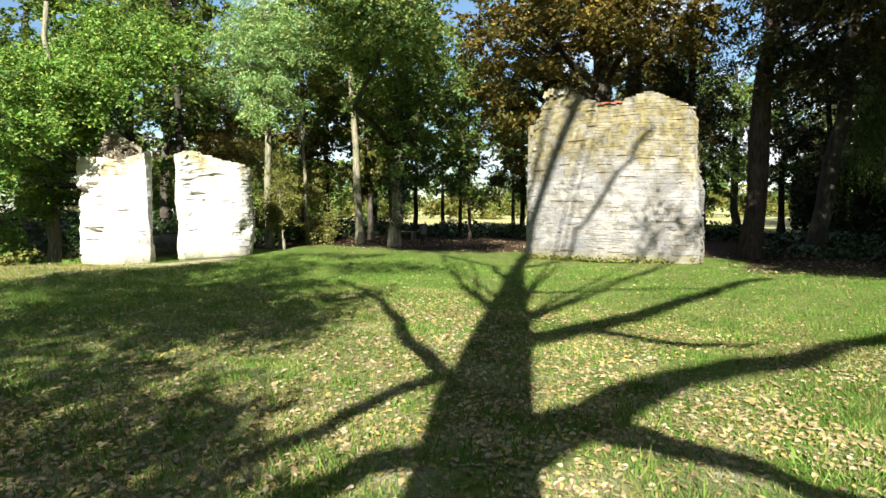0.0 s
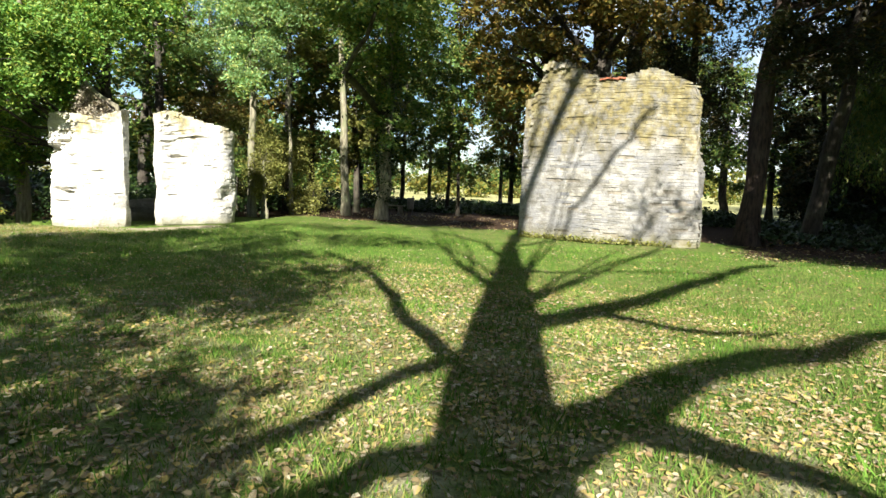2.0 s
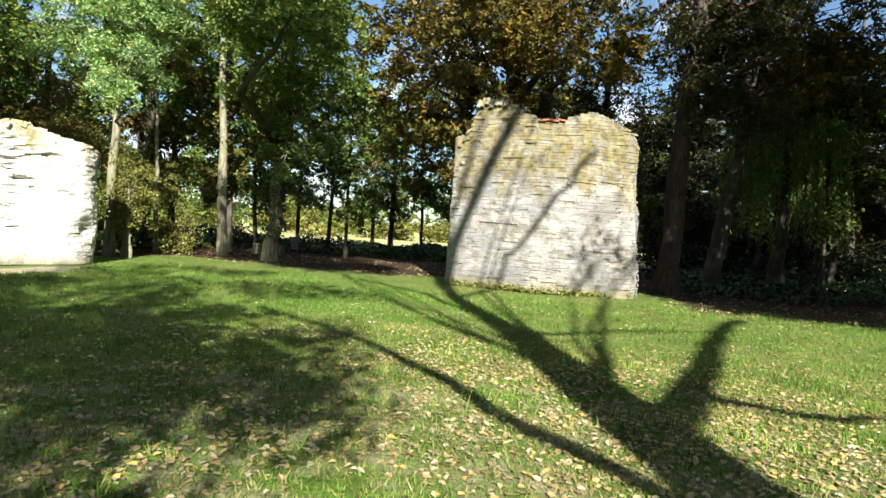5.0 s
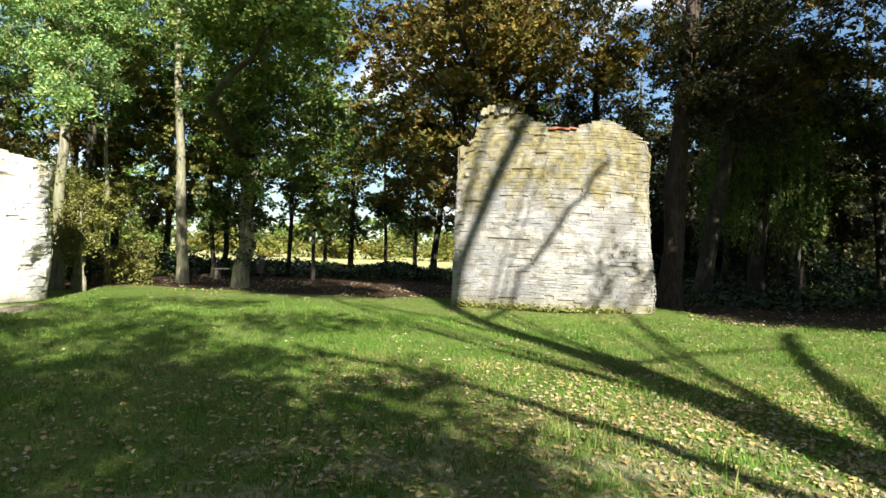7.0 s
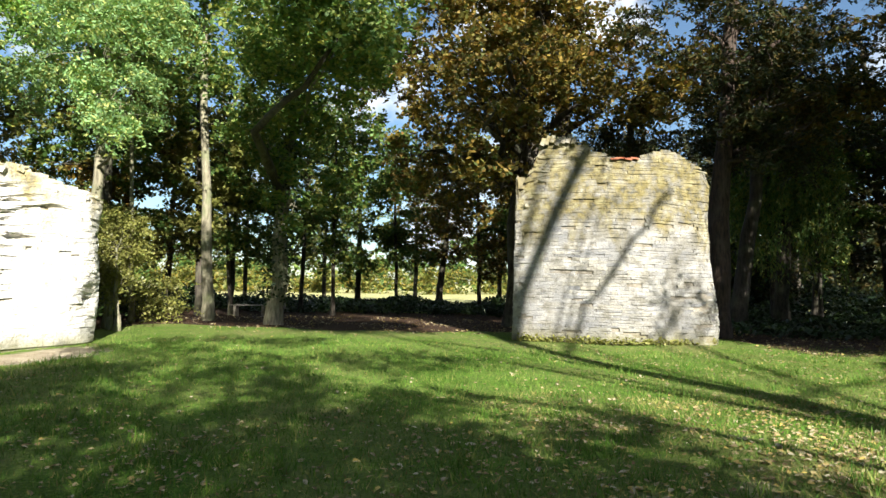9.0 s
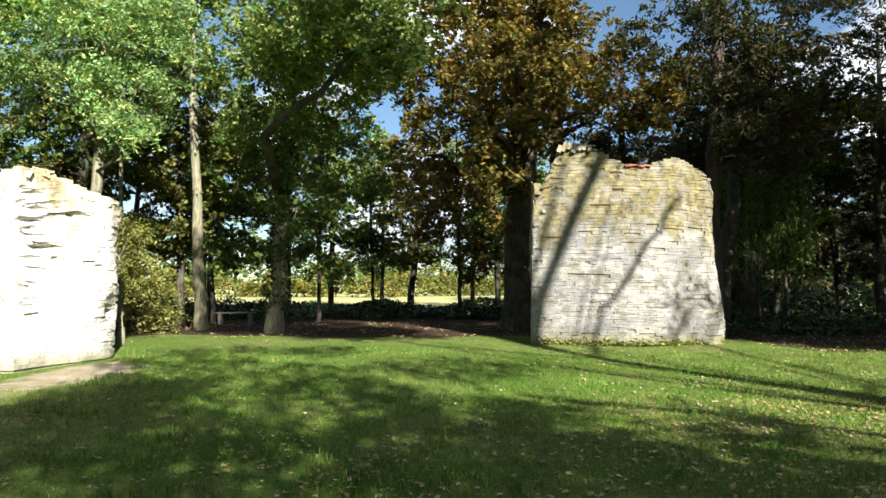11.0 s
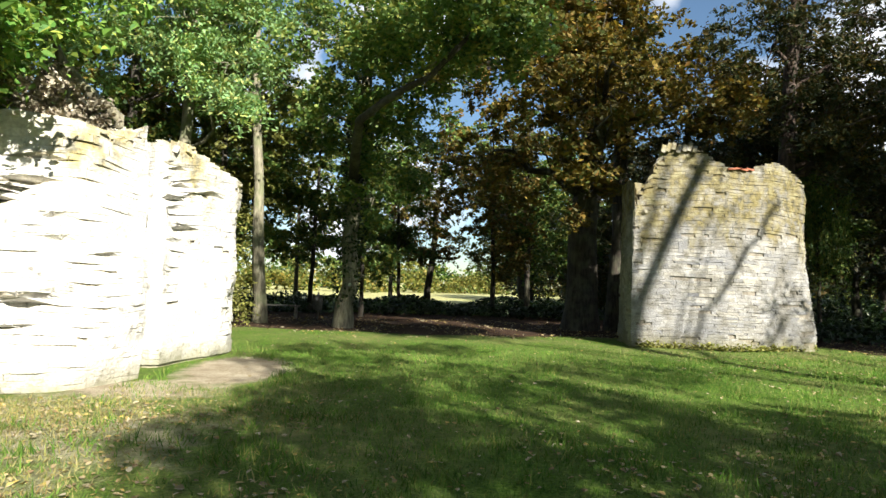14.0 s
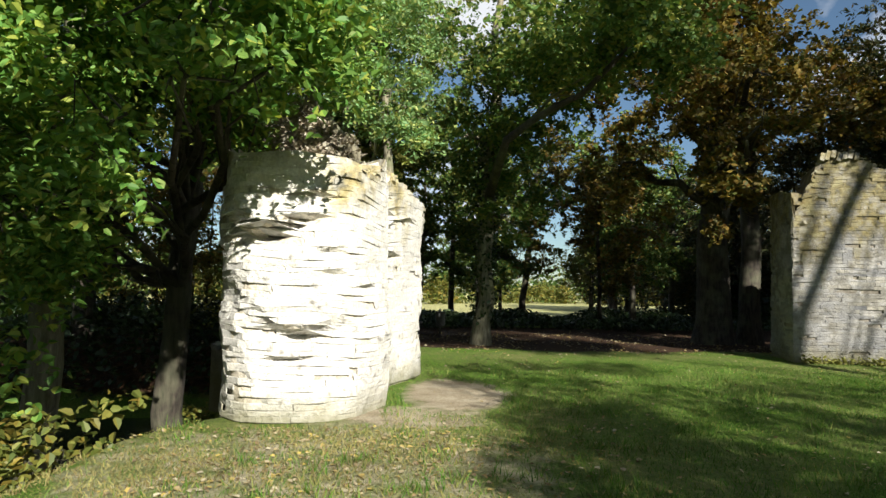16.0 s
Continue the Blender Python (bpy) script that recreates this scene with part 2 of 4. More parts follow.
def quads_mesh(name, verts, material, sides=4):
    """A mesh of separate faces with the same number of corners, straight from an array."""
    k = len(verts) // sides
    me = bpy.data.meshes.new(name)
    me.vertices.add(k * sides)
    me.vertices.foreach_set("co", np.asarray(verts, dtype=np.float32).ravel())
    me.loops.add(k * sides)
    me.loops.foreach_set("vertex_index", np.arange(k * sides, dtype=np.int32))
    me.polygons.add(k)
    me.polygons.foreach_set("loop_start", np.arange(0, k * sides, sides, dtype=np.int32))
    me.materials.append(material)
    me.update(calc_edges=True)
    return me


def part(name, data, parent, label=""):
    ob = new(name, data)
    ob.parent = parent
    return tagged(ob, label)


def tube(points, radii, seg=9, wobble=0.0):
    """Vertices and faces of a tapered limb along points."""
    pts = [Vector(p) for p in points]
    verts, faces = [], []
    side = None
    for i, p in enumerate(pts):
        d = (pts[min(i + 1, len(pts) - 1)] - pts[max(i - 1, 0)]).normalized()
        if side is None:
            side = d.orthogonal().normalized()
        side = (side - d * side.dot(d)).normalized()
        up = d.cross(side)
        for k in range(seg):
            a = 2 * math.pi * k / seg
            r = radii[i] * (1 + wobble * (noise.noise(p * 1.3 + Vector((k * 2.1, 0, 0)))))
            verts.append(p + (side * math.cos(a) + up * math.sin(a)) * r)
    for i in range(len(pts) - 1):
        for k in range(seg):
            a, b = i * seg + k, i * seg + (k + 1) % seg
            faces.append((a, b, b + seg, a + seg))
    faces.append(tuple(range(seg - 1, -1, -1)))
    faces.append(tuple(range((len(pts) - 1) * seg, len(pts) * seg)))
    return verts, faces


def bend(a, b, steps, sag=0.0, jitter=0.0):
    """Points on a crooked way from a to b."""
    a, b = Vector(a), Vector(b)
    out = []
    for i in range(steps + 1):
        f = i / steps
        p = a.lerp(b, f)
        p.z += sag * math.sin(math.pi * f)
        if 0 < i < steps:
            p += Vector(rng.normal(0, jitter, 3))
        out.append(p)
    return out


def leaves_at(centres, size, drop=0.0, flat=0.5, narrow=0.62, folded=False):
    """Corners of one pointed leaf at each centre, turned at random."""
    k = len(centres)
    nrm = rng.normal(0, 1, (k, 3))
    nrm[:, 2] = np.abs(nrm[:, 2]) + flat
    nrm /= np.linalg.norm(nrm, axis=1)[:, None]
    a = rng.normal(0, 1, (k, 3))
    a[:, 2] -= drop
    a -= nrm * (a * nrm).sum(1)[:, None]
    a /= np.linalg.norm(a, axis=1)[:, None]
    b = np.cross(nrm, a)
    s = (size * rng.uniform(0.6, 1.35, k))[:, None]
    c = np.asarray(centres)
    if not folded:
        return np.stack([c - a * s * 0.5, c + b * s * narrow * 0.5, c + a * s * 0.5, c - b * s * narrow * 0.5], 1).reshape(-1, 3)
    lift = nrm * s * 0.12
    w = b * s * narrow * 0.55
    left = [c - a * s * 0.45, c - a * s * 0.22 + w + lift, c + a * s * 0.2 + w * 0.8 + lift, c + a * s * 0.6]
    right = [c + a * s * 0.6, c + a * s * 0.2 - w * 0.8 + lift, c - a * s * 0.22 - w + lift, c - a * s * 0.45]
    return np.stack(left + right, 1).reshape(-1, 3)


def cloud(blobs, count, spread=0.22, per=34, shell=0.4):
    """Leaf centres inside ellipsoids (x, y, z, rx, ry, rz): boughs, then drooping sprays on them, then leaves along each spray."""
    b = np.array(blobs, float)
    vol = (b[:, 3] * b[:, 4] * b[:, 5]) ** 0.8
    boughs = max(6, int(len(b) * 8))
    pick = rng.choice(len(b), boughs, p=vol / vol.sum())
    d = rng.normal(0, 1, (boughs, 3))
    d /= np.linalg.norm(d, axis=1)[:, None]
    d *= (rng.uniform(0.15, 1, boughs) ** shell)[:, None]
    bough = b[pick, :3] + d * b[pick, 3:]
    reach = b[pick, 3:] * rng.uniform(0.14, 0.32, boughs)[:, None]
    n = max(6, count // per)
    on = rng.integers(0, boughs, n)
    twig = bough[on] + rng.normal(0, 1, (n, 3)) * reach[on]
    out = d[on] + rng.normal(0, 0.6, (n, 3))
    out[:, 2] = out[:, 2] * 0.4 - 0.25
    out /= np.linalg.norm(out, axis=1)[:, None]
    who = rng.integers(0, n, count)
    f = rng.uniform(-0.5, 1.0, count)
    off = rng.normal(0, spread * 0.55, (count, 3)) * (1.1 - 0.6 * np.abs(f))[:, None]
    off[:, 2] *= 0.45
    off[:, 2] -= spread * 0.9 * np.clip(f, 0, 1) ** 2
    return twig[who] + out[who] * (f * spread * 2.4)[:, None] + off


def tree(kind, label, x, y, height, radius, blobs, count, size, leaf, bark=BARK, lean=(0, 0), z=0.0, flare=1.35,
         spread=0.22, per=46, drop=0.3, folded=False, ivy=0, limbs=True, seg=10, narrow=0.62, category="tree"):
    """A trunk with root flare, a limb to each mass of leaves, and a crown of single leaves."""
    root = tagged(new(kind), label, category)
    root.location = (x, y, z)
    top = Vector((lean[0], lean[1], height))
    pts, rad = [Vector((0, 0, -0.25))], [radius * flare * 1.1]
    steps = 9
    for i in range(steps + 1):
        f = i / steps
        p = top * f + Vector(rng.normal(0, radius * 0.22, 3)) * (0 if i == 0 else 1)
        pts.append(p)
        rad.append(radius * (flare if i == 0 else 1) * (1 - 0.72 * f ** 1.2))
        if i == 0:
            pts.append(Vector((0, 0, 0.3)) + top * 0.03)
            rad.append(radius * 1.05)
    part("trunk", mesh_of("trunk", *tube(pts, rad, seg, 0.25), bark, True), root)
    local = [(bx - x, by - y, bz - z, rx, ry, rz) for bx, by, bz, rx, ry, rz in blobs]
    if limbs:
        for bx, by, bz, rx, ry, rz in local:
            if bz < 0.27 * height:
                continue
            f = min(0.92, max(0.3, (bz - 0.35 * math.hypot(bx, by)) / height))
            a = top * f
            r0 = radius * (1 - 0.72 * f) * 0.42
            way = bend(a, (bx, by, bz), 5, 0.2, 0.13)
            limb = part("limb", mesh_of("limb", *tube(way, [r0 * (1 - 0.7 * i / 5) for i in range(6)], 6, 0.2), bark, True), root)
            for _ in range(4):
                s = way[rng.integers(2, 6)]
                e = Vector((bx, by, bz)) + Vector(rng.normal(0, 0.5, 3)) * max(rx, ry)
                part("twig", mesh_of("twig", *tube(bend(s, e, 3, 0.1, 0.1), [r0 * 0.3, r0 * 0.22, r0 * 0.15, r0 * 0.06], 5), bark, True), limb)
    if count:
        pts = cloud(local, count, spread, per)
        part("crown", quads_mesh("crown", leaves_at(pts, size, drop, folded=folded, narrow=narrow), leaf), root)
    if ivy:
        h = rng.uniform(0.6, height * 0.75, ivy)
        ang = rng.uniform(0, 2 * math.pi, ivy)
        rr = radius * (1.05 - 0.6 * h / height) + np.abs(rng.normal(0, 0.16, ivy))
        c = np.stack([top.x * h / height + rr * np.cos(ang), top.y * h / height + rr * np.sin(ang), h], 1)
        part("ivy", quads_mesh("ivy", leaves_at(c, 0.13, 0.8), LEAF_IVY), root, "dark green ivy")
    return root


# ---------------------------------------------------------------- ground
def smooth(a, lo, hi):
    f = np.clip((a - lo) / (hi - lo), 0, 1)
    return f * f * (3 - 2 * f)


def ground_height(x, y):
    """Nearly level lawn, a bank down to the pond beside the pale ruin, low swells."""
    x, y = np.asarray(x, float), np.asarray(y, float)
    z = 0.035 * np.sin(x * 0.55 + 0.7) * np.sin(y * 0.47) - 0.03 + 0.015 * np.sin(x * 2.1 + y * 1.3)
    z = z - 0.10 * smooth(x, 2, 7) * smooth(y, -16, -11) * (1 - smooth(y, -9, -4))
    edge = -11.75 - 0.25 * np.clip(-6.9 - y, 0, 5) + 0.12 * np.sin(y * 1.7)
    ditch = smooth(edge - x, -0.1, 1.5) * smooth(-y, -1.5, 2.0) * (1 - smooth(-x, 34, 40))
    z = z - 1.75 * ditch
    far = smooth(np.hypot(x, y), 18, 40)
    return z * (1 - far) + (-0.1 + 0.5 * np.sin(x * 0.02) * np.sin(y * 0.017 + 1)) * far * (smooth(np.hypot(x, y), 60, 200)) - 0.1 * far


def build_ground():
    fx = np.concatenate([-np.geomspace(900, 22, 26), np.arange(-21, 17, 0.22), np.geomspace(17.5, 900, 26)])
    fy = np.concatenate([-np.geomspace(900, 26, 20), np.arange(-25, 14, 0.22), np.geomspace(14.5, 1500, 40)])
    gx, gy = np.meshgrid(fx, fy)
    gz = ground_height(gx, gy)
    verts = np.stack([gx.ravel(), gy.ravel(), gz.ravel()], 1)
    idx = np.arange(len(verts)).reshape(gx.shape)
    faces = np.stack([idx[:-1, :-1], idx[:-1, 1:], idx[1:, 1:], idx[1:, :-1]], -1).reshape(-1, 4)
    me = mesh_of("ground", verts, faces.tolist(), GROUND, True)
    x, y = verts[:, 0], verts[:, 1]
    litter = smooth(y, 1.6, 3.2) * (1 - smooth(y, 12, 16))
    litter = np.maximum(litter, smooth(x, 5.6, 7.0) * smooth(y, -3.2 + 0.1 * (x - 6), -1.6 + 0.1 * (x - 6)) * (1 - smooth(y, 14, 18)))
    litter = np.maximum(litter, smooth(-x, 10.2, 11.4) * smooth(y, -1, 0.5) * (1 - smooth(y, 12, 16)))
    field = smooth(y, 20, 24)
    earth = (1 - smooth(np.hypot((x + 8.65) / 0.9, (y + 5.0) / 1.7), 0.5, 1.3)) * 0.95
    earth = np.maximum(earth, 0.75 * (1 - smooth(np.hypot((x + 9.4) / 1.0, (y + 7.0) / 0.9), 0.5, 1.4)))
    earth = np.maximum(earth, 0.52 * (1 - smooth(np.hypot((x + 10.2) / 2.6, (y + 9.3) / 2.2), 0.5, 1.3)))
    earth = np.maximum(earth, 0.37 * (1 - smooth(np.hypot((x - 3.0) / 6.0, (y + 14.0) / 4.0), 0.6, 1.2)))
    layer = me.color_attributes.new("zone", "FLOAT_COLOR", "POINT")
    data = np.ones((len(verts), 4), np.float32)
    data[:, 0], data[:, 1], data[:, 2] = litter, field, earth
    layer.data.foreach_set("color", data.ravel())
    tagged(new("ground", me), "sunlit mown lawn with trodden earth, leaf litter and dry meadow beyond", "lawn", kind="structure")


build_ground()
v = [(-60, -40, -1.32), (-12.2, -40, -1.32), (-12.2, 2, -1.32), (-60, 2, -1.32)]
tagged(new("water", mesh_of("water", v, [(0, 1, 2, 3)], WATER)), "still dark pond water below the bank", "pond", kind="structure")


def on_ground(x, y):
    return float(ground_height(x, y))


# ---------------------------------------------------------------- ruins
def interp(s, table):
    xs, ys = zip(*table)
    return float(np.interp(s, xs, ys))


class Outline:
    """A wall's visible face in plan, by distance along it."""

    def __init__(self, pts, rounds=0):
        given = [Vector((*q, 0)) for q in pts]
        self.p = given
        for _ in range(rounds):
            cut = [self.p[0]]
            for a, b in zip(self.p, self.p[1:]):
                cut += [a.lerp(b, 0.25), a.lerp(b, 0.75)]
            self.p = cut + [self.p[-1]]
        self.run = [0.0]
        for a, b in zip(self.p, self.p[1:]):
            self.run.append(self.run[-1] + (b - a).length)
        self.length = self.run[-1]
        self.d = [self.run[min(range(len(self.p)), key=lambda i: (self.p[i] - g).length)] for g in given]

    def at(self, s):
        s = min(max(s, 0), self.length - 1e-6)
        for i in range(len(self.p) - 1):
            if s <= self.run[i + 1]:
                f = (s - self.run[i]) / (self.run[i + 1] - self.run[i])
                t = (self.p[i + 1] - self.p[i]).normalized()
                return self.p[i].lerp(self.p[i + 1], f), t, Vector((t.y, -t.x, 0))


def stone_shape(seed):
    """A unit block with a worn, slightly bulging front: x along, y out, z up."""
    r = random.Random(seed)
    j = lambda a: r.uniform(-a, a)
    c = [(-0.5 + j(0.03), -0.5), (0.5 + j(0.03), -0.5 + j(0.07)), (0.5 + j(0.03), 0.5), (-0.5 + j(0.03), 0.5 + j(0.07))]
    verts = [(x, -1.0, z) for x, z in c] + [(x, 0.12 + j(0.1), z) for x, z in c]
    verts += [(x * r.uniform(0.88, 0.96), 0.30 + j(0.16), z * r.uniform(0.72, 0.9)) for x, z in c]
    faces = [(3, 2, 1, 0)]
    for o in (0, 4):
        for k in range(4):
            faces.append((o + k, o + (k + 1) % 4, o + 4 + (k + 1) % 4, o + 4 + k))
    faces.append((8, 9, 10, 11))
    return verts, faces


SHAPES = [stone_shape(i) for i in range(28)]


def ruin(kind, label, outline, top, depth, course, length, stone, joint, rough, near, seed, batter=0.0, group="", gaps=(), inward=None, swell=0.03, dents=(), tilt=0.03, gap=0.008, relief=1.0, holes=0.0, cracks=0.0, heave=0.35):
    """A ruined wall: a rubble core, and courses of single stones on its face. near(s, z) picks the stones that are parts."""
    r = random.Random(seed)
    root = tagged(new(kind), label, "ruin", group)

    def bulge(s, z):
        """How far the worn face stands out: slow swells, ledges, and hollows with a lip above."""
        d = swell * noise.noise(Vector((s * 0.9, z * 1.1, seed * 3.1))) + 0.2 * swell * noise.noise(Vector((s * 2.3, z * 4.0, seed * 1.7)))
        for s0, z0, rs, rz, deep in dents:
            z0 = z0 + (0.9 * (s - s0) ** 2 if rz < 0.2 else 0)
            d -= deep * math.exp(-((s - s0) / rs) ** 2 - ((z - z0) / rz) ** 2)
            d += (0.55 if rz < 0.2 else 0.0) * deep * math.exp(-((s - s0) / rs) ** 2 - ((z - z0 - 1.7 * rz) / (0.6 * rz)) ** 2)
        return d
    start = outline.at(outline.length / 2)[0]
    root.location = start
    # core
    n_s = max(8, int(outline.length / 0.09))
    n_z = 76
    verts, faces = [], []
    back = Vector((0, 0, 0))
    for i in range(n_s + 1):
        s = outline.length * i / n_s
        p, t, nn = outline.at(s)
        h = interp(s, top) - 0.09
        for k in range(n_z + 1):
            z = -0.3 + (h + 0.3) * k / n_z
            q = p + nn * (bulge(s, z) - 0.035) - nn * batter * max(0, z)
            verts.append((q.x - start.x, q.y - start.y, z))
        q = p - nn * (depth + 0.10 * noise.noise(Vector((s * 1.5, 3, seed)))) if inward is None else p.lerp(Vector((*inward, 0)), 0.8)
        verts.append((q.x - start.x, q.y - start.y, h - 0.1 + 0.12 * noise.noise(Vector((s * 3, 9, seed)))))
        verts.append((q.x - start.x, q.y - start.y, -0.3))
    w = n_z + 3
    for i in range(n_s):
        for k in range(w):
            a, b = i * w + k, i * w + (k + 1) % w
            faces.append((a, a + w, b + w, b))
    faces.append(tuple(range(w)))
    faces.append(tuple(range(n_s * w + w - 1, n_s * w - 1, -1)))
    part("core", mesh_of("core", verts, faces, joint), root, "rubble and mortar core")
    # stones
    joined_v, joined_f = [], []
    made = 0
    corners = [d for d, a, m, c in zip(outline.run[1:], outline.p, outline.p[1:], outline.p[2:]) if (m - a).normalized().dot((c - m).normalized()) < 0.93] + [outline.length]
    z = -0.02
    highest = max(h for _, h in top)
    while z < highest:
        row = ch = course * r.uniform(0.72, 1.35)
        s = 0.0
        first = True
        while s < outline.length - 0.01:
            ln = length * (r.uniform(0.2, 1.2) if first else r.choice((0.45, 0.7, 0.9, 1.1, 1.5, 2.1)) * r.uniform(0.85, 1.15))
            first = False
            for c in corners:
                if s < c - 0.01 and s + ln > c - 0.08:
                    ln = c - s
                    first = True
            mid = s + ln / 2
            if r.random() >= holes and 0 <= mid <= outline.length and z + 0.03 < interp(mid, top) and not any(a < mid < b and c < z < d and r.random() < 0.8 for a, b, c, d in gaps):
                ch = min(row, interp(mid, top) - z + 0.01)
                out = rough * r.uniform(-0.7, 1.0)
                if r.random() < 0.05:
                    out += rough * 1.4
                if cracks and noise.noise(Vector((mid * 1.6, z * 1.3, seed + 2.0))) > 0.12 and r.random() < cracks:
                    out -= r.uniform(0.03, 0.07)
                d = 0.06 * relief * r.uniform(0.8, 1.5)
                lean, slope = r.uniform(-tilt, tilt), r.uniform(-tilt, tilt)
                k = r.randrange(len(SHAPES))
                vs = []
                for vx, vy, vz in SHAPES[k][0]:
                    sv = mid + vx * (ln - gap)
                    zv = z + ch / 2 + vz * (ch - gap) + slope * vx * ln
                    if z > 0.2:
                        zv += heave * min(1.0, z / 0.5) * course * (noise.noise(Vector((sv * 1.1, zv * 0.8, seed + 5.0))) + noise.noise(Vector((sv * 0.35, zv * 0.3, seed + 9.0))))
                    zv = min(zv, interp(sv, top) + 0.02)
                    p, t, nn = outline.at(sv)
                    q = p + nn * (out + vy * (d + 0.002) + lean * vz * ch + bulge(sv, zv) - batter * zv) - start
                    vs.append(Vector((q.x, q.y, zv)))
                if made < 300 and near(mid, z):
                    at = sum(vs, Vector()) / len(vs)
                    ob = part("stone", mesh_of("stone", [q - at for q in vs], SHAPES[k][1], stone), root)
                    ob.location = at
                    made += 1
                else:
                    o = len(joined_v)
                    joined_v += vs
                    joined_f += [tuple(i + o for i in f) for f in SHAPES[k][1]]
            s += ln
        z += row
    # loose rubble along the broken top
    for i in range(int(outline.length * 9)):
        s = r.uniform(0, outline.length)
        p, t, nn = outline.at(s)
        q = p - nn * r.uniform(0.08, depth) + Vector((0, 0, interp(s, top) - 0.13 + r.uniform(-0.03, 0.06))) - nn * batter * interp(s, top) - start
        m = Matrix.Translation(q) @ Euler([r.uniform(-0.35, 0.35), r.uniform(-0.35, 0.35), r.uniform(0, 6.3)]).to_matrix().to_4x4()
        m = m @ Matrix.Diagonal((r.uniform(0.1, 0.26), r.uniform(0.06, 0.12), r.uniform(0.05, 0.12), 1))
        o = len(joined_v)
        k = r.randrange(len(SHAPES))
        joined_v += [m @ Vector(q2) for q2 in SHAPES[k][0]]
        joined_f += [tuple(i2 + o for i2 in f) for f in SHAPES[k][1]]
    ob = part("stonework", mesh_of("stonework", joined_v, joined_f, stone), root)
    tagged(ob, kind="stuff")
    return root


# tall wall, part of a round tower
TALL = Outline([(0.30, 1.45), (0.10, 0.7), (0.0, 0.0), (0.75, -0.24), (1.5, -0.40), (2.3, -0.47), (3.1, -0.45), (3.9, -0.32), (4.58, -0.16), (5.06, 0.14), (5.2, 0.7), (5.0, 1.45)])
T0 = TALL.d[2]
TALL_TOP = [(0, 4.3), (T0 - 0.05, 4.25)] + [(T0 + x, h) for x, h in (
    (0.0, 3.35), (0.15, 3.75), (0.4, 4.35), (0.62, 4.95), (0.9, 5.1), (1.35, 5.12), (1.75, 4.95), (2.2, 4.7), (2.8, 4.55), (3.2, 4.68), (3.65, 4.82),
    (4.0, 4.8), (4.4, 4.62), (4.85, 4.45), (5.15, 4.35), (5.5, 2.6), (6.0, 1.6), (6.6, 0.9))]
tall = ruin("ruin_wall", "tall pale grey limestone tower wall stained with ochre lichen, standing on the lawn", TALL, TALL_TOP, 1.25,
            0.072, 0.27, STONE, JOINT, 0.006, lambda s, z: T0 + 0.3 < s < T0 + 5.0 and 0.9 < z < 2.3, 3, 0.012, swell=0.07, tilt=0.04, gap=0.002, holes=0.02,
            relief=0.28, cracks=0.10, heave=0.8, dents=((T0 + 5.2, 2.9, 0.5, 0.7, 0.10), (T0 + 4.85, 0.3, 0.5, 1.0, -0.3), (T0 + 4.9, 2.2, 0.25, 0.25, 0.08), (T0 + 4.8, 1.45, 0.2, 0.21, 0.07), (T0 + 5.0, 0.75, 0.2, 0.21, 0.06), (T0 + 3.3, 0.9, 0.3, 0.03, 0.05), (T0 + 2.1, 2.5, 0.2, 0.03, 0.05)))
# upright coping stones and red tiles in the dip
for k in range(7):
    x = 0.70 + 0.13 * k
    p, t, nn = TALL.at(T0 + x)
    vv, ff = SHAPES[k + 9]
    ob = part("coping_stone", mesh_of("coping_stone", vv, ff, STONE), tall)
    ob.matrix_basis = Matrix.Translation(p - nn * 0.12 + Vector((0, 0, 4.98 + 0.03 * (k % 3))) - tall.location) @ pose(0, 0, 0, -12, 14 + 5 * (k % 2), -15) @ Matrix.Diagonal((0.10, 0.16, 0.2 + 0.05 * (k % 2), 1))
for k in range(4):
    p, t, nn = TALL.at(T0 + 2.5 + 0.17 * k)
    vv, ff = SHAPES[k]
    ob = part("tile", mesh_of("tile", vv, ff, TILE), tall, "broken red clay tile")
    ob.matrix_basis = Matrix.Translation(p - nn * 0.13 + Vector((0, 0, 4.58 + 0.02 * (k % 2))) - tall.location) @ pose(0, 0, 0, 6, -4 + 5 * k, -8) @ Matrix.Diagonal((0.19, 0.13, 0.04, 1))

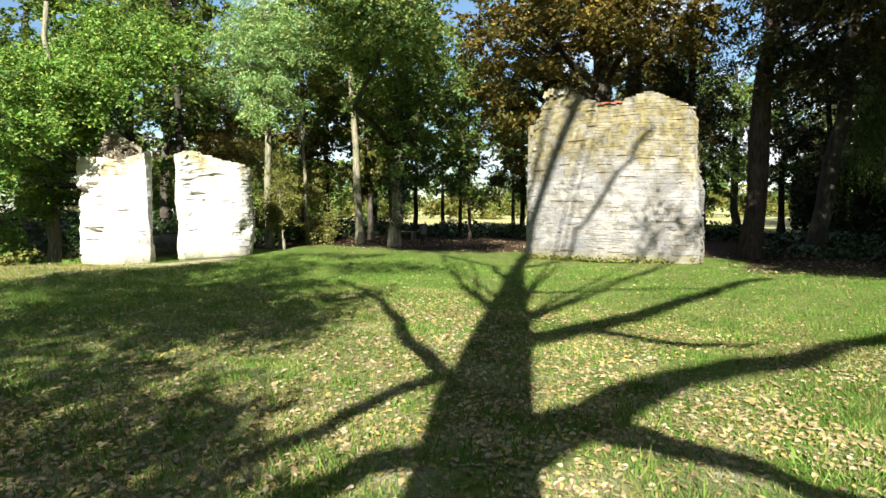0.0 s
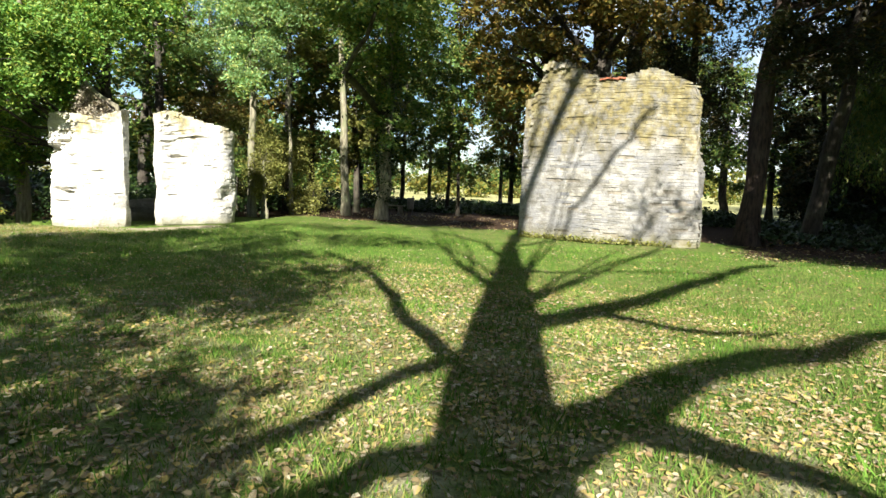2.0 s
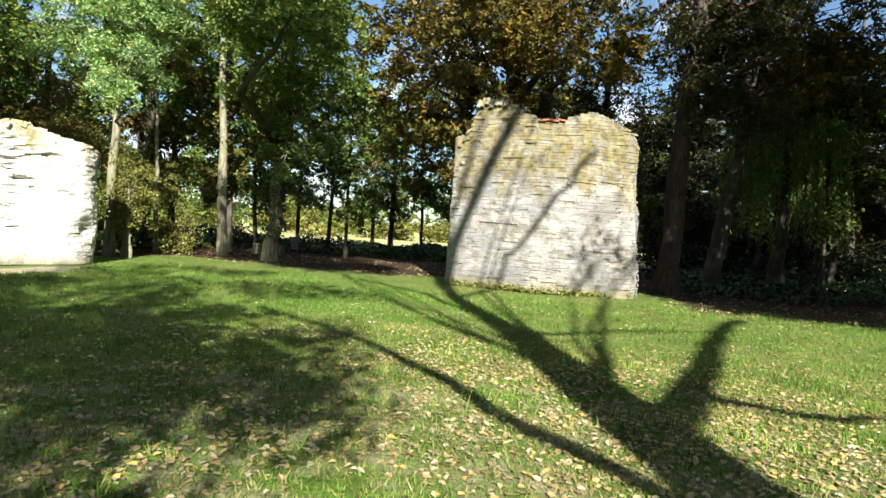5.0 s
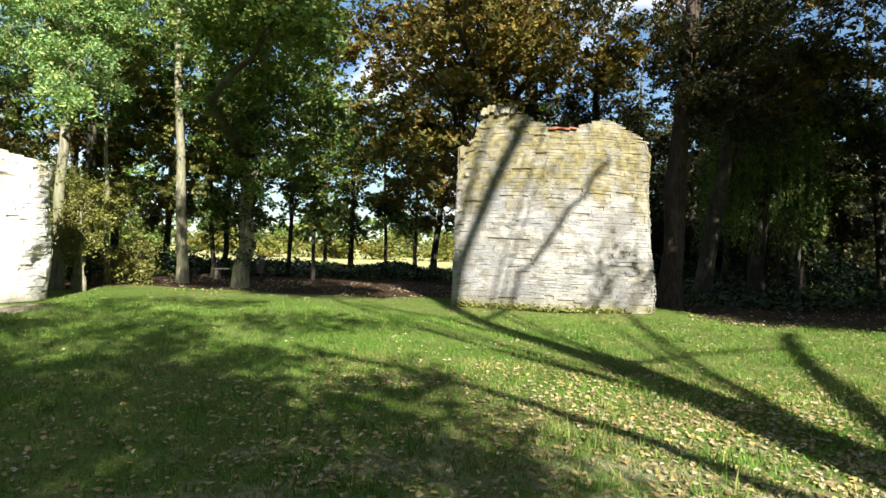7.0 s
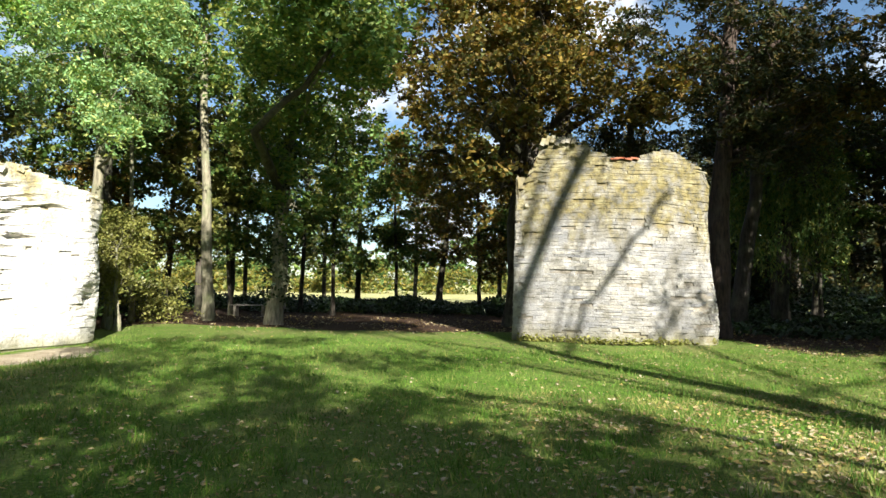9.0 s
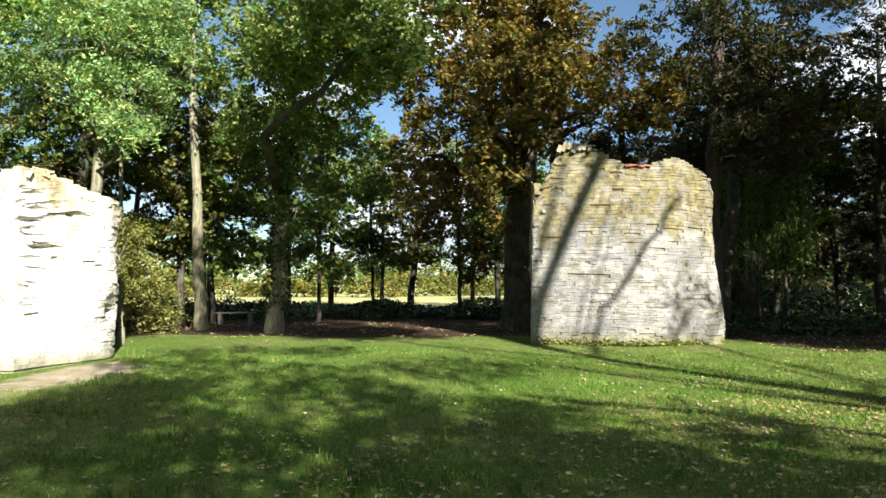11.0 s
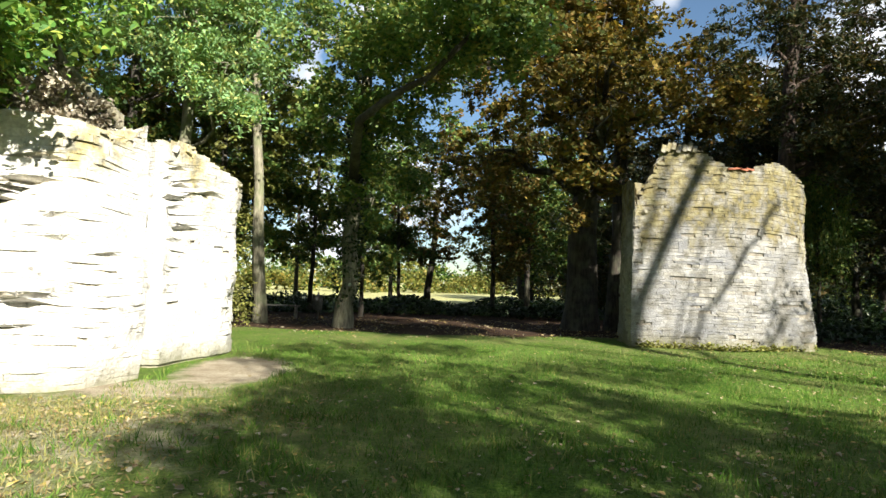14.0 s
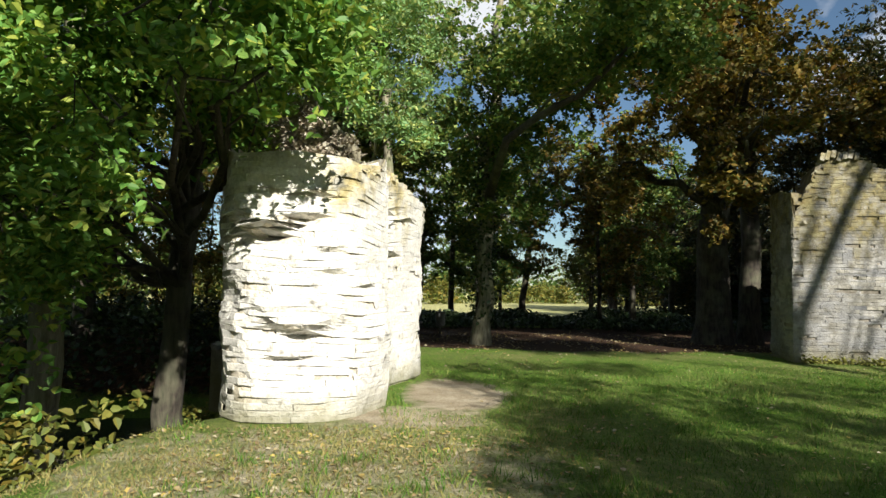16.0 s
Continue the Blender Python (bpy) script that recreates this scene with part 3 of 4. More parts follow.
# pale ruin: two masses with a narrow gap
P1 = Outline([(-11.75, -5.6), (-11.85, -6.6), (-11.5, -7.35), (-10.75, -7.5), (-10.05, -7.2), (-9.76, -6.6), (-9.66, -6.12), (-10.9, -5.3)], 2)
P1_TOP = [(0, 3.5), (0.9, 3.3), (P1.d[2], 3.05), (P1.d[3], 3.1), (P1.d[4] - 0.1, 3.05), (P1.d[4] + 0.3, 2.95), (P1.d[5], 3.2), (P1.d[6], 3.3), (P1.length, 3.4)]
ruin("ruin_pier", "sun-bleached white limestone ruin with overhanging ledges beside the bank", P1, P1_TOP, 0.7, 0.07, 0.26, STONE_PALE, JOINT_PALE, 0.0015,
     lambda s, z: P1.d[2] + 0.2 < s < P1.d[4] + 0.3 and 0.6 < z < 2.6, 11, 0.0, "pale ruin", inward=(-10.8, -6.3), swell=0.13, tilt=0.01, gap=-0.002, relief=0.1, cracks=0.06, heave=1.3,
     dents=((P1.d[2] + 0.1, 2.08, 0.5, 0.07, 0.22), (P1.d[2] + 0.72, 0.92, 0.26, 0.085, 0.30), (P1.d[2] + 0.62, 0.66, 0.22, 0.04, 0.16), (P1.d[2] + 0.35, 2.15, 0.40, 0.08, 0.28), (P1.d[2] + 0.75, 2.32, 0.25, 0.04, 0.14), (P1.d[2] + 1.0, 1.95, 0.16, 0.03, 0.09), (P1.d[2] + 0.9, 2.6, 0.2, 0.03, 0.10), (P1.d[2] + 0.3, 1.05, 0.12, 0.16, 0.12), (P1.d[3] + 0.4, 1.7, 0.2, 0.03, 0.06),
            (P1.d[4] + 0.25, 1.5, 0.12, 0.05, 0.07), (P1.d[2] - 0.3, 1.4, 0.3, 0.2, 0.15)))
P2 = Outline([(-10.75, -4.35), (-9.92, -5.15), (-9.75, -4.5), (-9.42, -3.8), (-9.05, -2.95), (-9.35, -2.2), (-10.2, -1.9)], 2)
P2_TOP = [(0, 3.35), (P2.d[1], 3.4), (P2.d[2] - 0.1, 3.5), (P2.d[2] + 0.35, 3.45), (P2.d[3], 3.25), (P2.d[4] - 0.1, 3.08), (P2.d[4] + 0.3, 3.0), (P2.length, 3.0)]
ruin("ruin_pier", "sun-bleached white limestone ruin pier with a ragged edge, on trodden earth", P2, P2_TOP, 0.75, 0.07, 0.26, STONE_PALE, JOINT_PALE, 0.0015,
     lambda s, z: P2.d[1] < s < P2.d[4] + 0.2 and 0.3 < z < 3.0, 17, 0.0, "pale ruin", inward=(-10.0, -3.5), swell=0.09, tilt=0.01, gap=-0.002, relief=0.1, cracks=0.08, heave=1.3,
     dents=((P2.d[2] - 0.12, 2.75, 0.3, 0.03, 0.10), (P2.d[2] - 0.2, 2.5, 0.22, 0.04, 0.12), (P2.d[2] + 0.05, 2.05, 0.14, 0.06, 0.14), (P2.d[2] - 0.05, 1.4, 0.05, 0.3, 0.05), (P2.d[2] + 0.25, 2.65, 0.3, 0.03, 0.12), (P2.d[2] - 0.1, 2.3, 0.1, 0.12, 0.1), (P2.d[2] - 0.15, 3.0, 0.2, 0.04, 0.09), (P2.d[4], 0.95, 0.25, 0.22, 0.2), (P2.d[3], 2.7, 0.25, 0.05, 0.06), (P2.d[2] - 0.05, 1.8, 0.1, 0.06, 0.08)))
# higher rear mass of the first pier
P1B = Outline([(-11.9, -6.1), (-11.2, -6.75), (-10.6, -6.6), (-10.15, -6.2), (-10.3, -5.7)], 2)
ruin("ruin_pier", "sloping broken top of the white limestone ruin under overhanging leaves", P1B, [(0, 3.3), (P1B.d[1], 3.2), (P1B.d[2], 3.25), (P1B.d[3], 3.15), (P1B.length, 2.9)], 0.6, 0.07, 0.24,
     STONE_PALE, JOINT_PALE, 0.015, lambda s, z: z > 2.9, 23, 0.0, "pale ruin", inward=(-11.0, -6.0), swell=0.12, tilt=0.03, gap=0.004)
ivy = tagged(new("dead_ivy"), "withered grey ivy clump leaning on the white ruin's broken top", "plant")
ivy.location = (-10.6, -6.45, 3.0)
part("stem", mesh_of("stem", *tube([(0.42, 0.36, 0.0), (0.40, 0.34, 0.42), (0.12, 0.02, 0.66), (-0.12, -0.2, 0.95), (-0.2, -0.3, 1.22)], [0.05, 0.075, 0.07, 0.06, 0.03], 8, 0.5), BARK_PALE, True), ivy)
for a, b in (((-0.3, -0.1, 0.1), (-0.2, -0.28, 1.0)), ((0.1, 0.1, 0.05), (-0.05, -0.15, 0.8)), ((-0.1, 0.0, 0.1), (0.2, 0.1, 0.6))):
    part("stem", mesh_of("stem", *tube(bend(a, b, 5, 0.02, 0.04), [0.04, 0.035, 0.03, 0.03, 0.025, 0.015], 6, 0.4), BARK_PALE, True), ivy)
part("leaves", quads_mesh("leaves", leaves_at(cloud([(-0.2, -0.2, 0.9, 0.16, 0.16, 0.32), (-0.18, -0.12, 0.5, 0.26, 0.24, 0.32), (0.08, 0.05, 0.35, 0.28, 0.26, 0.25), (0.33, 0.28, 0.3, 0.16, 0.16, 0.22), (-0.4, -0.2, 0.3, 0.2, 0.2, 0.25)], 4200, 0.1, 30), 0.075, 0.6), LEAF_DRY), ivy)
LOW = Outline([(-12.3, -4.2), (-12.0, -3.7), (-11.6, -3.0)])
low = ruin("low_wall", "low grey dry-stone wall in the shade behind the ruin", LOW, [(0, 0.9), (1.2, 1.0), (LOW.length, 0.95)], 0.45, 0.16, 0.4, STONE, JOINT, 0.02, lambda s, z: True, 29)
low.location.z = -0.25


# ---------------------------------------------------------------- trees that cast the lawn's shadows, behind the walker
BASE = Vector((7.95, -22.8, 0))
ACROSS = Vector((0.940, 0.342, 0))


def lifted(gx, gy, deep=0.0):
    """The place in the shading tree whose shadow falls on the ground at gx, gy."""
    g = Vector((gx, gy, 0)) - BASE
    a, b = g.dot(SUN_U), g.dot(ACROSS)
    return Vector((0, 0, a * TAN_EL)) + ACROSS * b + SUN_DIR * deep


def wall_to_ground(x, z, y=-0.4):
    return x + SUN_U.x * z / TAN_EL, y + SUN_U.y * z / TAN_EL


old = tagged(new("oak_tree"), "old broad oak with bare spreading limbs shading the lawn", "tree")
old.location = BASE
trunk_line = [BASE.xy, (6.6, -19.1), (5.38, -15.73), (4.72, -14.1), (3.7, -11.1), (2.72, -8.3), (1.7, -5.5), (0.75, -2.8), wall_to_ground(0.35, 1.4), wall_to_ground(1.1, 3.4), wall_to_ground(1.85, 5.0), wall_to_ground(2.5, 6.5)]
pts = [lifted(*p) for p in trunk_line]
pts[0].z = -0.2
part("trunk", mesh_of("trunk", *tube(pts, [0.75, 0.5, 0.43, 0.42, 0.38, 0.28, 0.25, 0.2, 0.14, 0.15, 0.15, 0.1], 12, 0.2), BARK, True), old)
OAK_LIMBS = [
    ([(5.3, -15.0), (5.61, -14.08), (5.96, -13.04), (6.55, -11.82), (7.29, -11.04), (8.16, -9.42), (9.2, -8.0)], 0.25, 0.10),
    ([(5.6, -14.2), (5.93, -14.39), (6.5, -14.51), (7.11, -14.75), (8.3, -15.2)], 0.15, 0.07),
    ([(4.2, -12.1), (4.45, -11.25), (4.75, -10.2), (5.25, -8.5), (5.9, -6.1), (6.2, -4.9), (6.9, -3.4)], 0.20, 0.10),
    ([(4.85, -10.6), (5.5, -10.72), (6.13, -10.8), (6.8, -10.4)], 0.09, 0.04),
    ([(2.9, -8.0), (3.4, -7.2), (4.6, -6.28), (6.1, -5.4)], 0.07, 0.035),
    ([(4.6, -13.9), (4.0, -13.45), (2.75, -12.05), (1.35, -10.4), (-0.1, -8.95), (-1.7, -7.5)], 0.12, 0.05),
    ([(4.1, -13.6), (3.91, -14.26), (3.96, -15.32), (3.9, -16.8)], 0.11, 0.08),
    ([(4.95, -15.2), (4.62, -15.93), (4.3, -17.2)], 0.12, 0.07),
    ([(1.9, -6.1), (1.3, -5.3), (0.12, -3.08), (-2.4, -0.7)], 0.12, 0.06),
    ([(0.9, -3.2), (1.5, -0.5), wall_to_ground(1.8, 0.9), wall_to_ground(2.55, 2.0), wall_to_ground(3.2, 2.9), wall_to_ground(3.9, 3.9)], 0.075, 0.07),
    ([(0.4, -1.8), wall_to_ground(0.05, 1.6), wall_to_ground(0.45, 3.2), wall_to_ground(1.0, 4.9)], 0.10, 0.08),
]
for k, (line, r0, r1) in enumerate(OAK_LIMBS):
    fine = []
    for a, b in zip(line, line[1:]):
        fine += [(a[0] + (b[0] - a[0]) * f, a[1] + (b[1] - a[1]) * f) for f in (0, 0.34, 0.67)]
    fine.append(line[-1])
    deep = (-1) ** k * 2.0
    pts = [lifted(gx + rng.normal(0, 0.05), gy + rng.normal(0, 0.05), deep * min(1, i / 6)) for i, (gx, gy) in enumerate(fine)]
    n = len(pts) - 1
    part("limb", mesh_of("limb", *tube(pts, [r0 + (r1 - r0) * i / n for i in range(n + 1)], 8, 0.25), BARK, True), old)


def canopy(kind, label, x, y, radius, shades, leaf, size=0.17):
    """A leafy tree out of view, off the path: masses of leaves over (ground x, y, rx, ry, height, count) where their
    shade falls.
    """
    root = tagged(new(kind), label, "tree")
    root.location = (x, y, on_ground(x, y))
    highest = max(s[4] for s in shades)
    pts = [Vector((0, 0, -0.2)), Vector((0, 0, 0.4)), Vector((0.1, 0.1, highest * 0.4)), Vector((0, 0.2, highest * 0.65)), Vector((0.1, 0, highest * 0.8))]
    part("trunk", mesh_of("trunk", *tube(pts, [radius * 1.5, radius, radius * 0.85, radius * 0.55, radius * 0.2], 10, 0.2), BARK, True), root)
    every = []
    for gx, gy, rx, ry, h, count in shades:
        mid = Vector((gx, gy, 0)) - SUN_U * (h / TAN_EL) + Vector((0, 0, h)) - root.location
        a = pts[2].lerp(pts[4], 0.5)
        a.z = min(a.z, mid.z - 1)
        part("limb", mesh_of("limb", *tube(bend(a, mid, 5, 0.3, 0.15), [radius * 0.24, radius * 0.17, radius * 0.12, radius * 0.09, radius * 0.06, radius * 0.03], 6), BARK, True), root)
        n = max(3, count // 30)
        ang, rad = rng.uniform(0, 6.283, n), np.sqrt(rng.uniform(0, 1, n))
        cx, cy = gx + rx * rad * np.cos(ang), gy + ry * rad * np.sin(ang)
        up = rng.uniform(-1.3, 1.3, n)
        c = np.stack([cx - SUN_U.x * (h + up) / TAN_EL, cy - SUN_U.y * (h + up) / TAN_EL, h + up], 1) - np.array(root.location)
        every.append(c[rng.integers(0, n, count)] + rng.normal(0, 0.25, (count, 3)))
    part("crown", quads_mesh("crown", leaves_at(np.concatenate(every), size, 0.3), leaf), root)
    return root


canopy("maple_tree", "leafy green maple shading the lawn", 1.2, -24.0, 0.26, [
    (1.6, -15.8, 2.0, 0.9, 6.4, 1800), (3.2, -17.2, 2.0, 0.8, 6.0, 1700),
    (-1.2, -11.9, 2.6, 1.7, 8.0, 4200), (-3.6, -10.6, 2.4, 1.5, 8.6, 3600), (0.2, -12.9, 1.7, 1.1, 7.6, 1700), (-1.0, -14.6, 2.6, 1.0, 7.0, 1200),
    (-0.2, -9.9, 1.0, 0.8, 8.4, 600), (-3.0, -14.0, 2.4, 1.4, 7.6, 1200), (-2.6, -8.6, 1.8, 1.0, 9.0, 1100)], LEAF_MAPLE)
canopy("maple_tree", "spreading green maple behind the path", 2.57, -27.8, 0.26, [
    (-6.4, -9.8, 1.9, 1.6, 9.0, 1700), (-5.3, -7.4, 2.2, 1.2, 9.6, 1350), (-4.0, -5.4, 2.4, 1.0, 10.2, 950), (-7.3, -7.9, 1.0, 1.0, 9.2, 900),
    (-7.6, -4.0, 1.6, 0.7, 10.4, 700), (-2.0, -4.4, 2.2, 0.8, 10.6, 600), (-6.3, -1.9, 2.8, 0.8, 11.0, 900), (-5.6, -12.4, 1.9, 1.2, 8.4, 1200), (-7.2, -9.5, 1.5, 1.6, 8.8, 1700), (-7.2, -6.3, 1.1, 1.1, 9.2, 800)], LEAF_MAPLE)
# added out of view; leaf masses sit where they darken path and trunks
canopy("beech_tree", "unseen dense tree added behind the path to shade its far side", 8.98, -25.6, 0.3, [
    (-6.3, 5.0, 3.4, 2.4, 13.5, 6500), (-8.5, 8.0, 3.5, 2.5, 14.0, 4500), (-2.0, 12.2, 6.0, 2.6, 14.5, 8500), (-4.2, 2.2, 2.2, 0.7, 12.6, 1100), (3.6, 1.3, 0.9, 1.2, 11.0, 200), (-1.2, 10.1, 1.2, 1.9, 12.0, 4500), (-4.8, 4.4, 1.9, 1.1, 12.8, 3000),
    (5.0, 9.5, 1.8, 3.0, 12.0, 9000), (5.6, 14.5, 3.0, 3.0, 12.5, 7000)], LEAF_GREEN, 0.2)
# two trees added off to the right, unseen, to keep sun off the wood
canopy("beech_tree", "unseen dense tree added to shade the wood beside the tall wall", 19.0, -14.0, 0.5, [
    (8.6, 2.4, 2.6, 2.8, 8.5, 9500), (12.5, 3.0, 3.5, 4.0, 9.0, 13000), (9.0, 9.0, 4.0, 4.0, 10.0, 15000), (13.5, 9.5, 5.0, 5.0, 11.0, 9000), (6.2, 5.0, 0.9, 2.4, 9.5, 6000), (6.9, 2.8, 0.9, 1.2, 8.5, 3200), (9.6, -1.2, 2.6, 1.1, 7.6, 3600), (14.5, -0.5, 3.0, 1.8, 8.0, 4500), (7.8, 17.5, 3.0, 4.0, 14.0, 8000), (9.5, 24.0, 3.5, 3.5, 15.0, 6000), (3.5, 26.0, 4.0, 4.5, 15.0, 7000)], LEAF_DARK_SHADE, 0.2)
canopy("beech_tree", "unseen dense tree added to shade the wood's far side", 28.0, -10.0, 0.5, [
    (18.0, 5.0, 4.5, 5.0, 9.0, 9000), (19.0, 13.0, 5.0, 5.0, 10.0, 8000), (11.5, 16.5, 3.6, 3.0, 12.0, 5500), (13.0, 22.5, 5.0, 4.0, 12.0, 6000), (19.0, 21.0, 5.0, 5.0, 11.0, 6000)], LEAF_DARK_SHADE, 0.2)
# unseen leaf masses added to the left to darken bank and maple
canopy("lime_tree", "unseen dense tree added to shade the pond's bank", -12.0, -26.0, 0.45, [
    (-15.5, -6.5, 2.0, 2.6, 7.0, 5500), (-14.0, -3.0, 0.6, 1.1, 7.0, 1600), (-16.9, -1.5, 1.2, 3.2, 7.5, 1300), (-17.6, -12.0, 2.2, 2.6, 7.0, 3500)], LEAF_GREEN, 0.2)

# ---------------------------------------------------------------- trees in view
# pale trunk with a broken top, ivied shoot above
tree("ash_tree", "slim ash with a pale bare trunk and pale feathery crown", -9.7, 4.65, 13, 0.185, [
    (-10.6, 4.6, 8.6, 1.3, 1.2, 1.2), (-9.6, 5.2, 10.5, 1.8, 1.6, 1.6), (-11.2, 4.0, 11.5, 1.8, 1.6, 1.8), (-9.3, 4.2, 7.2, 0.7, 0.7, 0.6)], 13000, 0.17, LEAF_ASH, BARK_PALE, (-0.9, 0.4), seg=12)
tree("ash_tree", "spreading ash with an ivied trunk at the lawn's edge", -7.2, 3.6, 12, 0.25, [
    (-7.0, 2.6, 7.0, 1.7, 1.5, 1.1), (-8.4, 3.2, 8.4, 1.8, 1.6, 1.4), (-6.2, 1.4, 8.4, 2.0, 1.8, 1.3), (-4.6, -0.6, 7.2, 1.6, 1.4, 0.9), (-5.4, 3.4, 7.0, 1.5, 1.4, 1.0),
    (-7.4, 3.0, 5.4, 1.1, 1.0, 0.7), (-6.6, 2.8, 3.6, 0.7, 0.7, 0.6), (-8.2, 3.0, 6.2, 1.1, 1.0, 0.8), (-5.6, 3.0, 9.8, 2.4, 2.2, 1.6), (-6.2, 3.6, 4.6, 0.9, 0.9, 0.7)], 23000, 0.15, LEAF_ASH, BARK_PALE, (0.5, 0.2), ivy=2600, seg=12)
# the long crooked limb
limb_root = tagged(new("branch"), "long crooked dark branch reaching over the lawn", "branch")
part("limb", mesh_of("limb", *tube([(-7.1, 3.3, 4.2), (-7.05, 2.0, 4.8), (-7.0, 0.6, 5.35), (-6.45, 0.2, 5.75), (-5.9, -0.2, 6.05), (-5.4, -0.5, 6.25), (-4.9, -0.9, 6.75), (-4.4, -1.2, 7.3)],
     [0.15, 0.13, 0.11, 0.10, 0.085, 0.075, 0.06, 0.03], 9, 0.3), BARK, True), limb_root)
# the mass at y -3.0 is added above view to shade the limb
part("crown", quads_mesh("crown", leaves_at(cloud([(-4.2, -1.2, 7.9, 1.5, 1.3, 0.8), (-5.4, -0.6, 7.6, 1.4, 1.2, 0.7), (-3.4, -1.6, 7.0, 1.0, 0.9, 0.6), (-5.2, -3.0, 7.9, 1.3, 1.0, 0.5), (-6.8, 0.0, 6.9, 0.9, 0.9, 0.6)], 11000), 0.15, 0.4), LEAF_ASH), limb_root)
tree("robinia_tree", "robinia with drooping pale blue-green feathery foliage behind the ruin", -11.2, 0.4, 12, 0.16, [
    (-9.9, -1.0, 6.0, 1.0, 0.9, 0.8), (-10.9, -0.8, 7.0, 1.3, 1.1, 0.9), (-9.6, -0.4, 7.6, 1.2, 1.1, 0.9), (-11.8, 0.0, 8.2, 1.6, 1.4, 1.1), (-10.4, 0.4, 9.2, 1.7, 1.5, 1.2), (-12.6, 0.2, 6.6, 1.1, 1.0, 0.8),
    (-9.3, -1.6, 5.2, 0.6, 0.6, 0.4), (-10.4, 1.0, 5.6, 0.9, 0.8, 0.6)], 34000, 0.12, LEAF_FEATHER, BARK_PALE, (0.4, -0.4), spread=0.22, per=60, drop=0.9, narrow=0.42)
tree("birch_tree", "thin pale birch trunk among shrubs", -11.45, 3.1, 9, 0.085, [(-11.9, 3.0, 8.6, 1.2, 1.2, 1.0), (-11.6, 3.4, 7.2, 0.8, 0.8, 0.6)], 4000, 0.12, LEAF_OLIVE, BARK_PALE, (-0.5, 0.2), seg=8)
for bx, by, lx in ((-10.55, 0.3, 0.1), (-10.25, 0.15, -0.15), (-10.9, 0.7, 0.1)):
    tree("shrub", "pale-stemmed olive shrub beside the white ruin", bx, by, 2.2, 0.075, [
        (bx - 0.1, by, 1.9, 0.5, 0.5, 0.5), (bx + 0.05, by + 0.1, 2.6, 0.55, 0.5, 0.5), (bx, by - 0.05, 1.35, 0.45, 0.45, 0.35), (bx + 0.25, by, 2.1, 0.4, 0.4, 0.4)], 3000, 0.075, LEAF_OLIVE, BARK_PALE, (lx, 0), spread=0.2, seg=7, category="shrub")
for bx, by, h, leaf, k in ((-10.6, 3.4, 1.5, LEAF_OLIVE, 2200), (-12.4, 3.6, 3.6, LEAF_OLIVE, 5500), (-13.4, 2.4, 4.4, LEAF_OLIVE, 6500), (-12.6, 1.0, 3.6, LEAF_GREEN, 5000), (-15.0, 3.0, 5.0, LEAF_AUTUMN, 6500), (-17.2, 5.2, 6.4, LEAF_AUTUMN, 7000)):
    tree("shrub", "bushy undergrowth shrub at the lawn's edge", bx, by, h * 0.8, 0.05, [(bx, by, h * 0.72, h * 0.3 + 0.2, h * 0.3 + 0.2, h * 0.28), (bx + 0.2, by - 0.2, h * 0.35, h * 0.25 + 0.2, h * 0.25 + 0.2, h * 0.22)],
         k, 0.10, leaf, BARK, (0.1, 0), spread=0.22, seg=6, category="shrub")
# trees round the tall wall
tree("chestnut_tree", "big dark-trunked chestnut with orange autumn leaves behind the tall wall", 0.7, 5.3, 15, 0.52, [
    (-0.8, 0.6, 5.6, 1.1, 1.0, 0.8), (-0.9, 2.0, 6.8, 1.5, 1.3, 1.0), (0.4, 3.0, 8.2, 2.2, 1.8, 1.2), (-1.6, 4.0, 9.4, 2.2, 2.0, 1.4), (2.0, 4.4, 9.6, 2.2, 2.0, 1.4), (-0.4, 2.0, 4.4, 0.6, 0.6, 0.5), (-0.2, 1.0, 7.6, 1.2, 1.1, 0.8), (-1.4, 1.8, 5.0, 0.9, 0.9, 0.9), (0.2, 2.2, 6.4, 1.0, 0.9, 0.7), (-1.8, 3.4, 7.0, 1.5, 1.3, 1.0), (-0.4, 3.2, 3.6, 0.6, 0.6, 0.6), (0.3, 3.6, 4.8, 0.7, 0.6, 0.6), (3.2, 3.0, 7.4, 1.4, 1.2, 0.9), (-1.0, 4.4, 11.6, 2.4, 2.2, 1.5), (2.2, 4.8, 12.0, 2.4, 2.2, 1.5), (-3.0, 5.0, 8.6, 1.6, 1.5, 1.1), (-2.2, 4.6, 4.0, 1.0, 1.0, 0.9), (-2.6, 4.6, 5.6, 1.2, 1.1, 1.0)],
     40000, 0.17, LEAF_AUTUMN, BARK, (0.6, 0.2), seg=14)
tree("chestnut_tree", "dark straight-trunked chestnut behind the tall wall", 2.1, 5.6, 15, 0.34, [
    (2.4, 4.8, 8.0, 2.2, 1.8, 1.2), (3.8, 5.0, 9.4, 2.2, 2.0, 1.4), (1.0, 6.0, 10.4, 2.4, 2.0, 1.5), (4.6, 4.2, 7.6, 1.4, 1.3, 0.9)], 17000, 0.17, LEAF_AUTUMN, BARK, (0.2, 0.2), seg=12)
tree("yew_tree", "dark evergreen yew behind the tall wall", 4.3, 5.0, 7.6, 0.3, [(3.8, 4.4, 5.2, 1.4, 1.2, 0.9), (4.8, 4.8, 6.2, 1.4, 1.3, 1.0), (3.0, 4.6, 5.8, 1.2, 1.1, 0.8), (5.2, 4.6, 4.4, 0.9, 0.9, 0.8)], 16000, 0.12, LEAF_DARK_SHADE, BARK, seg=10, narrow=0.4)
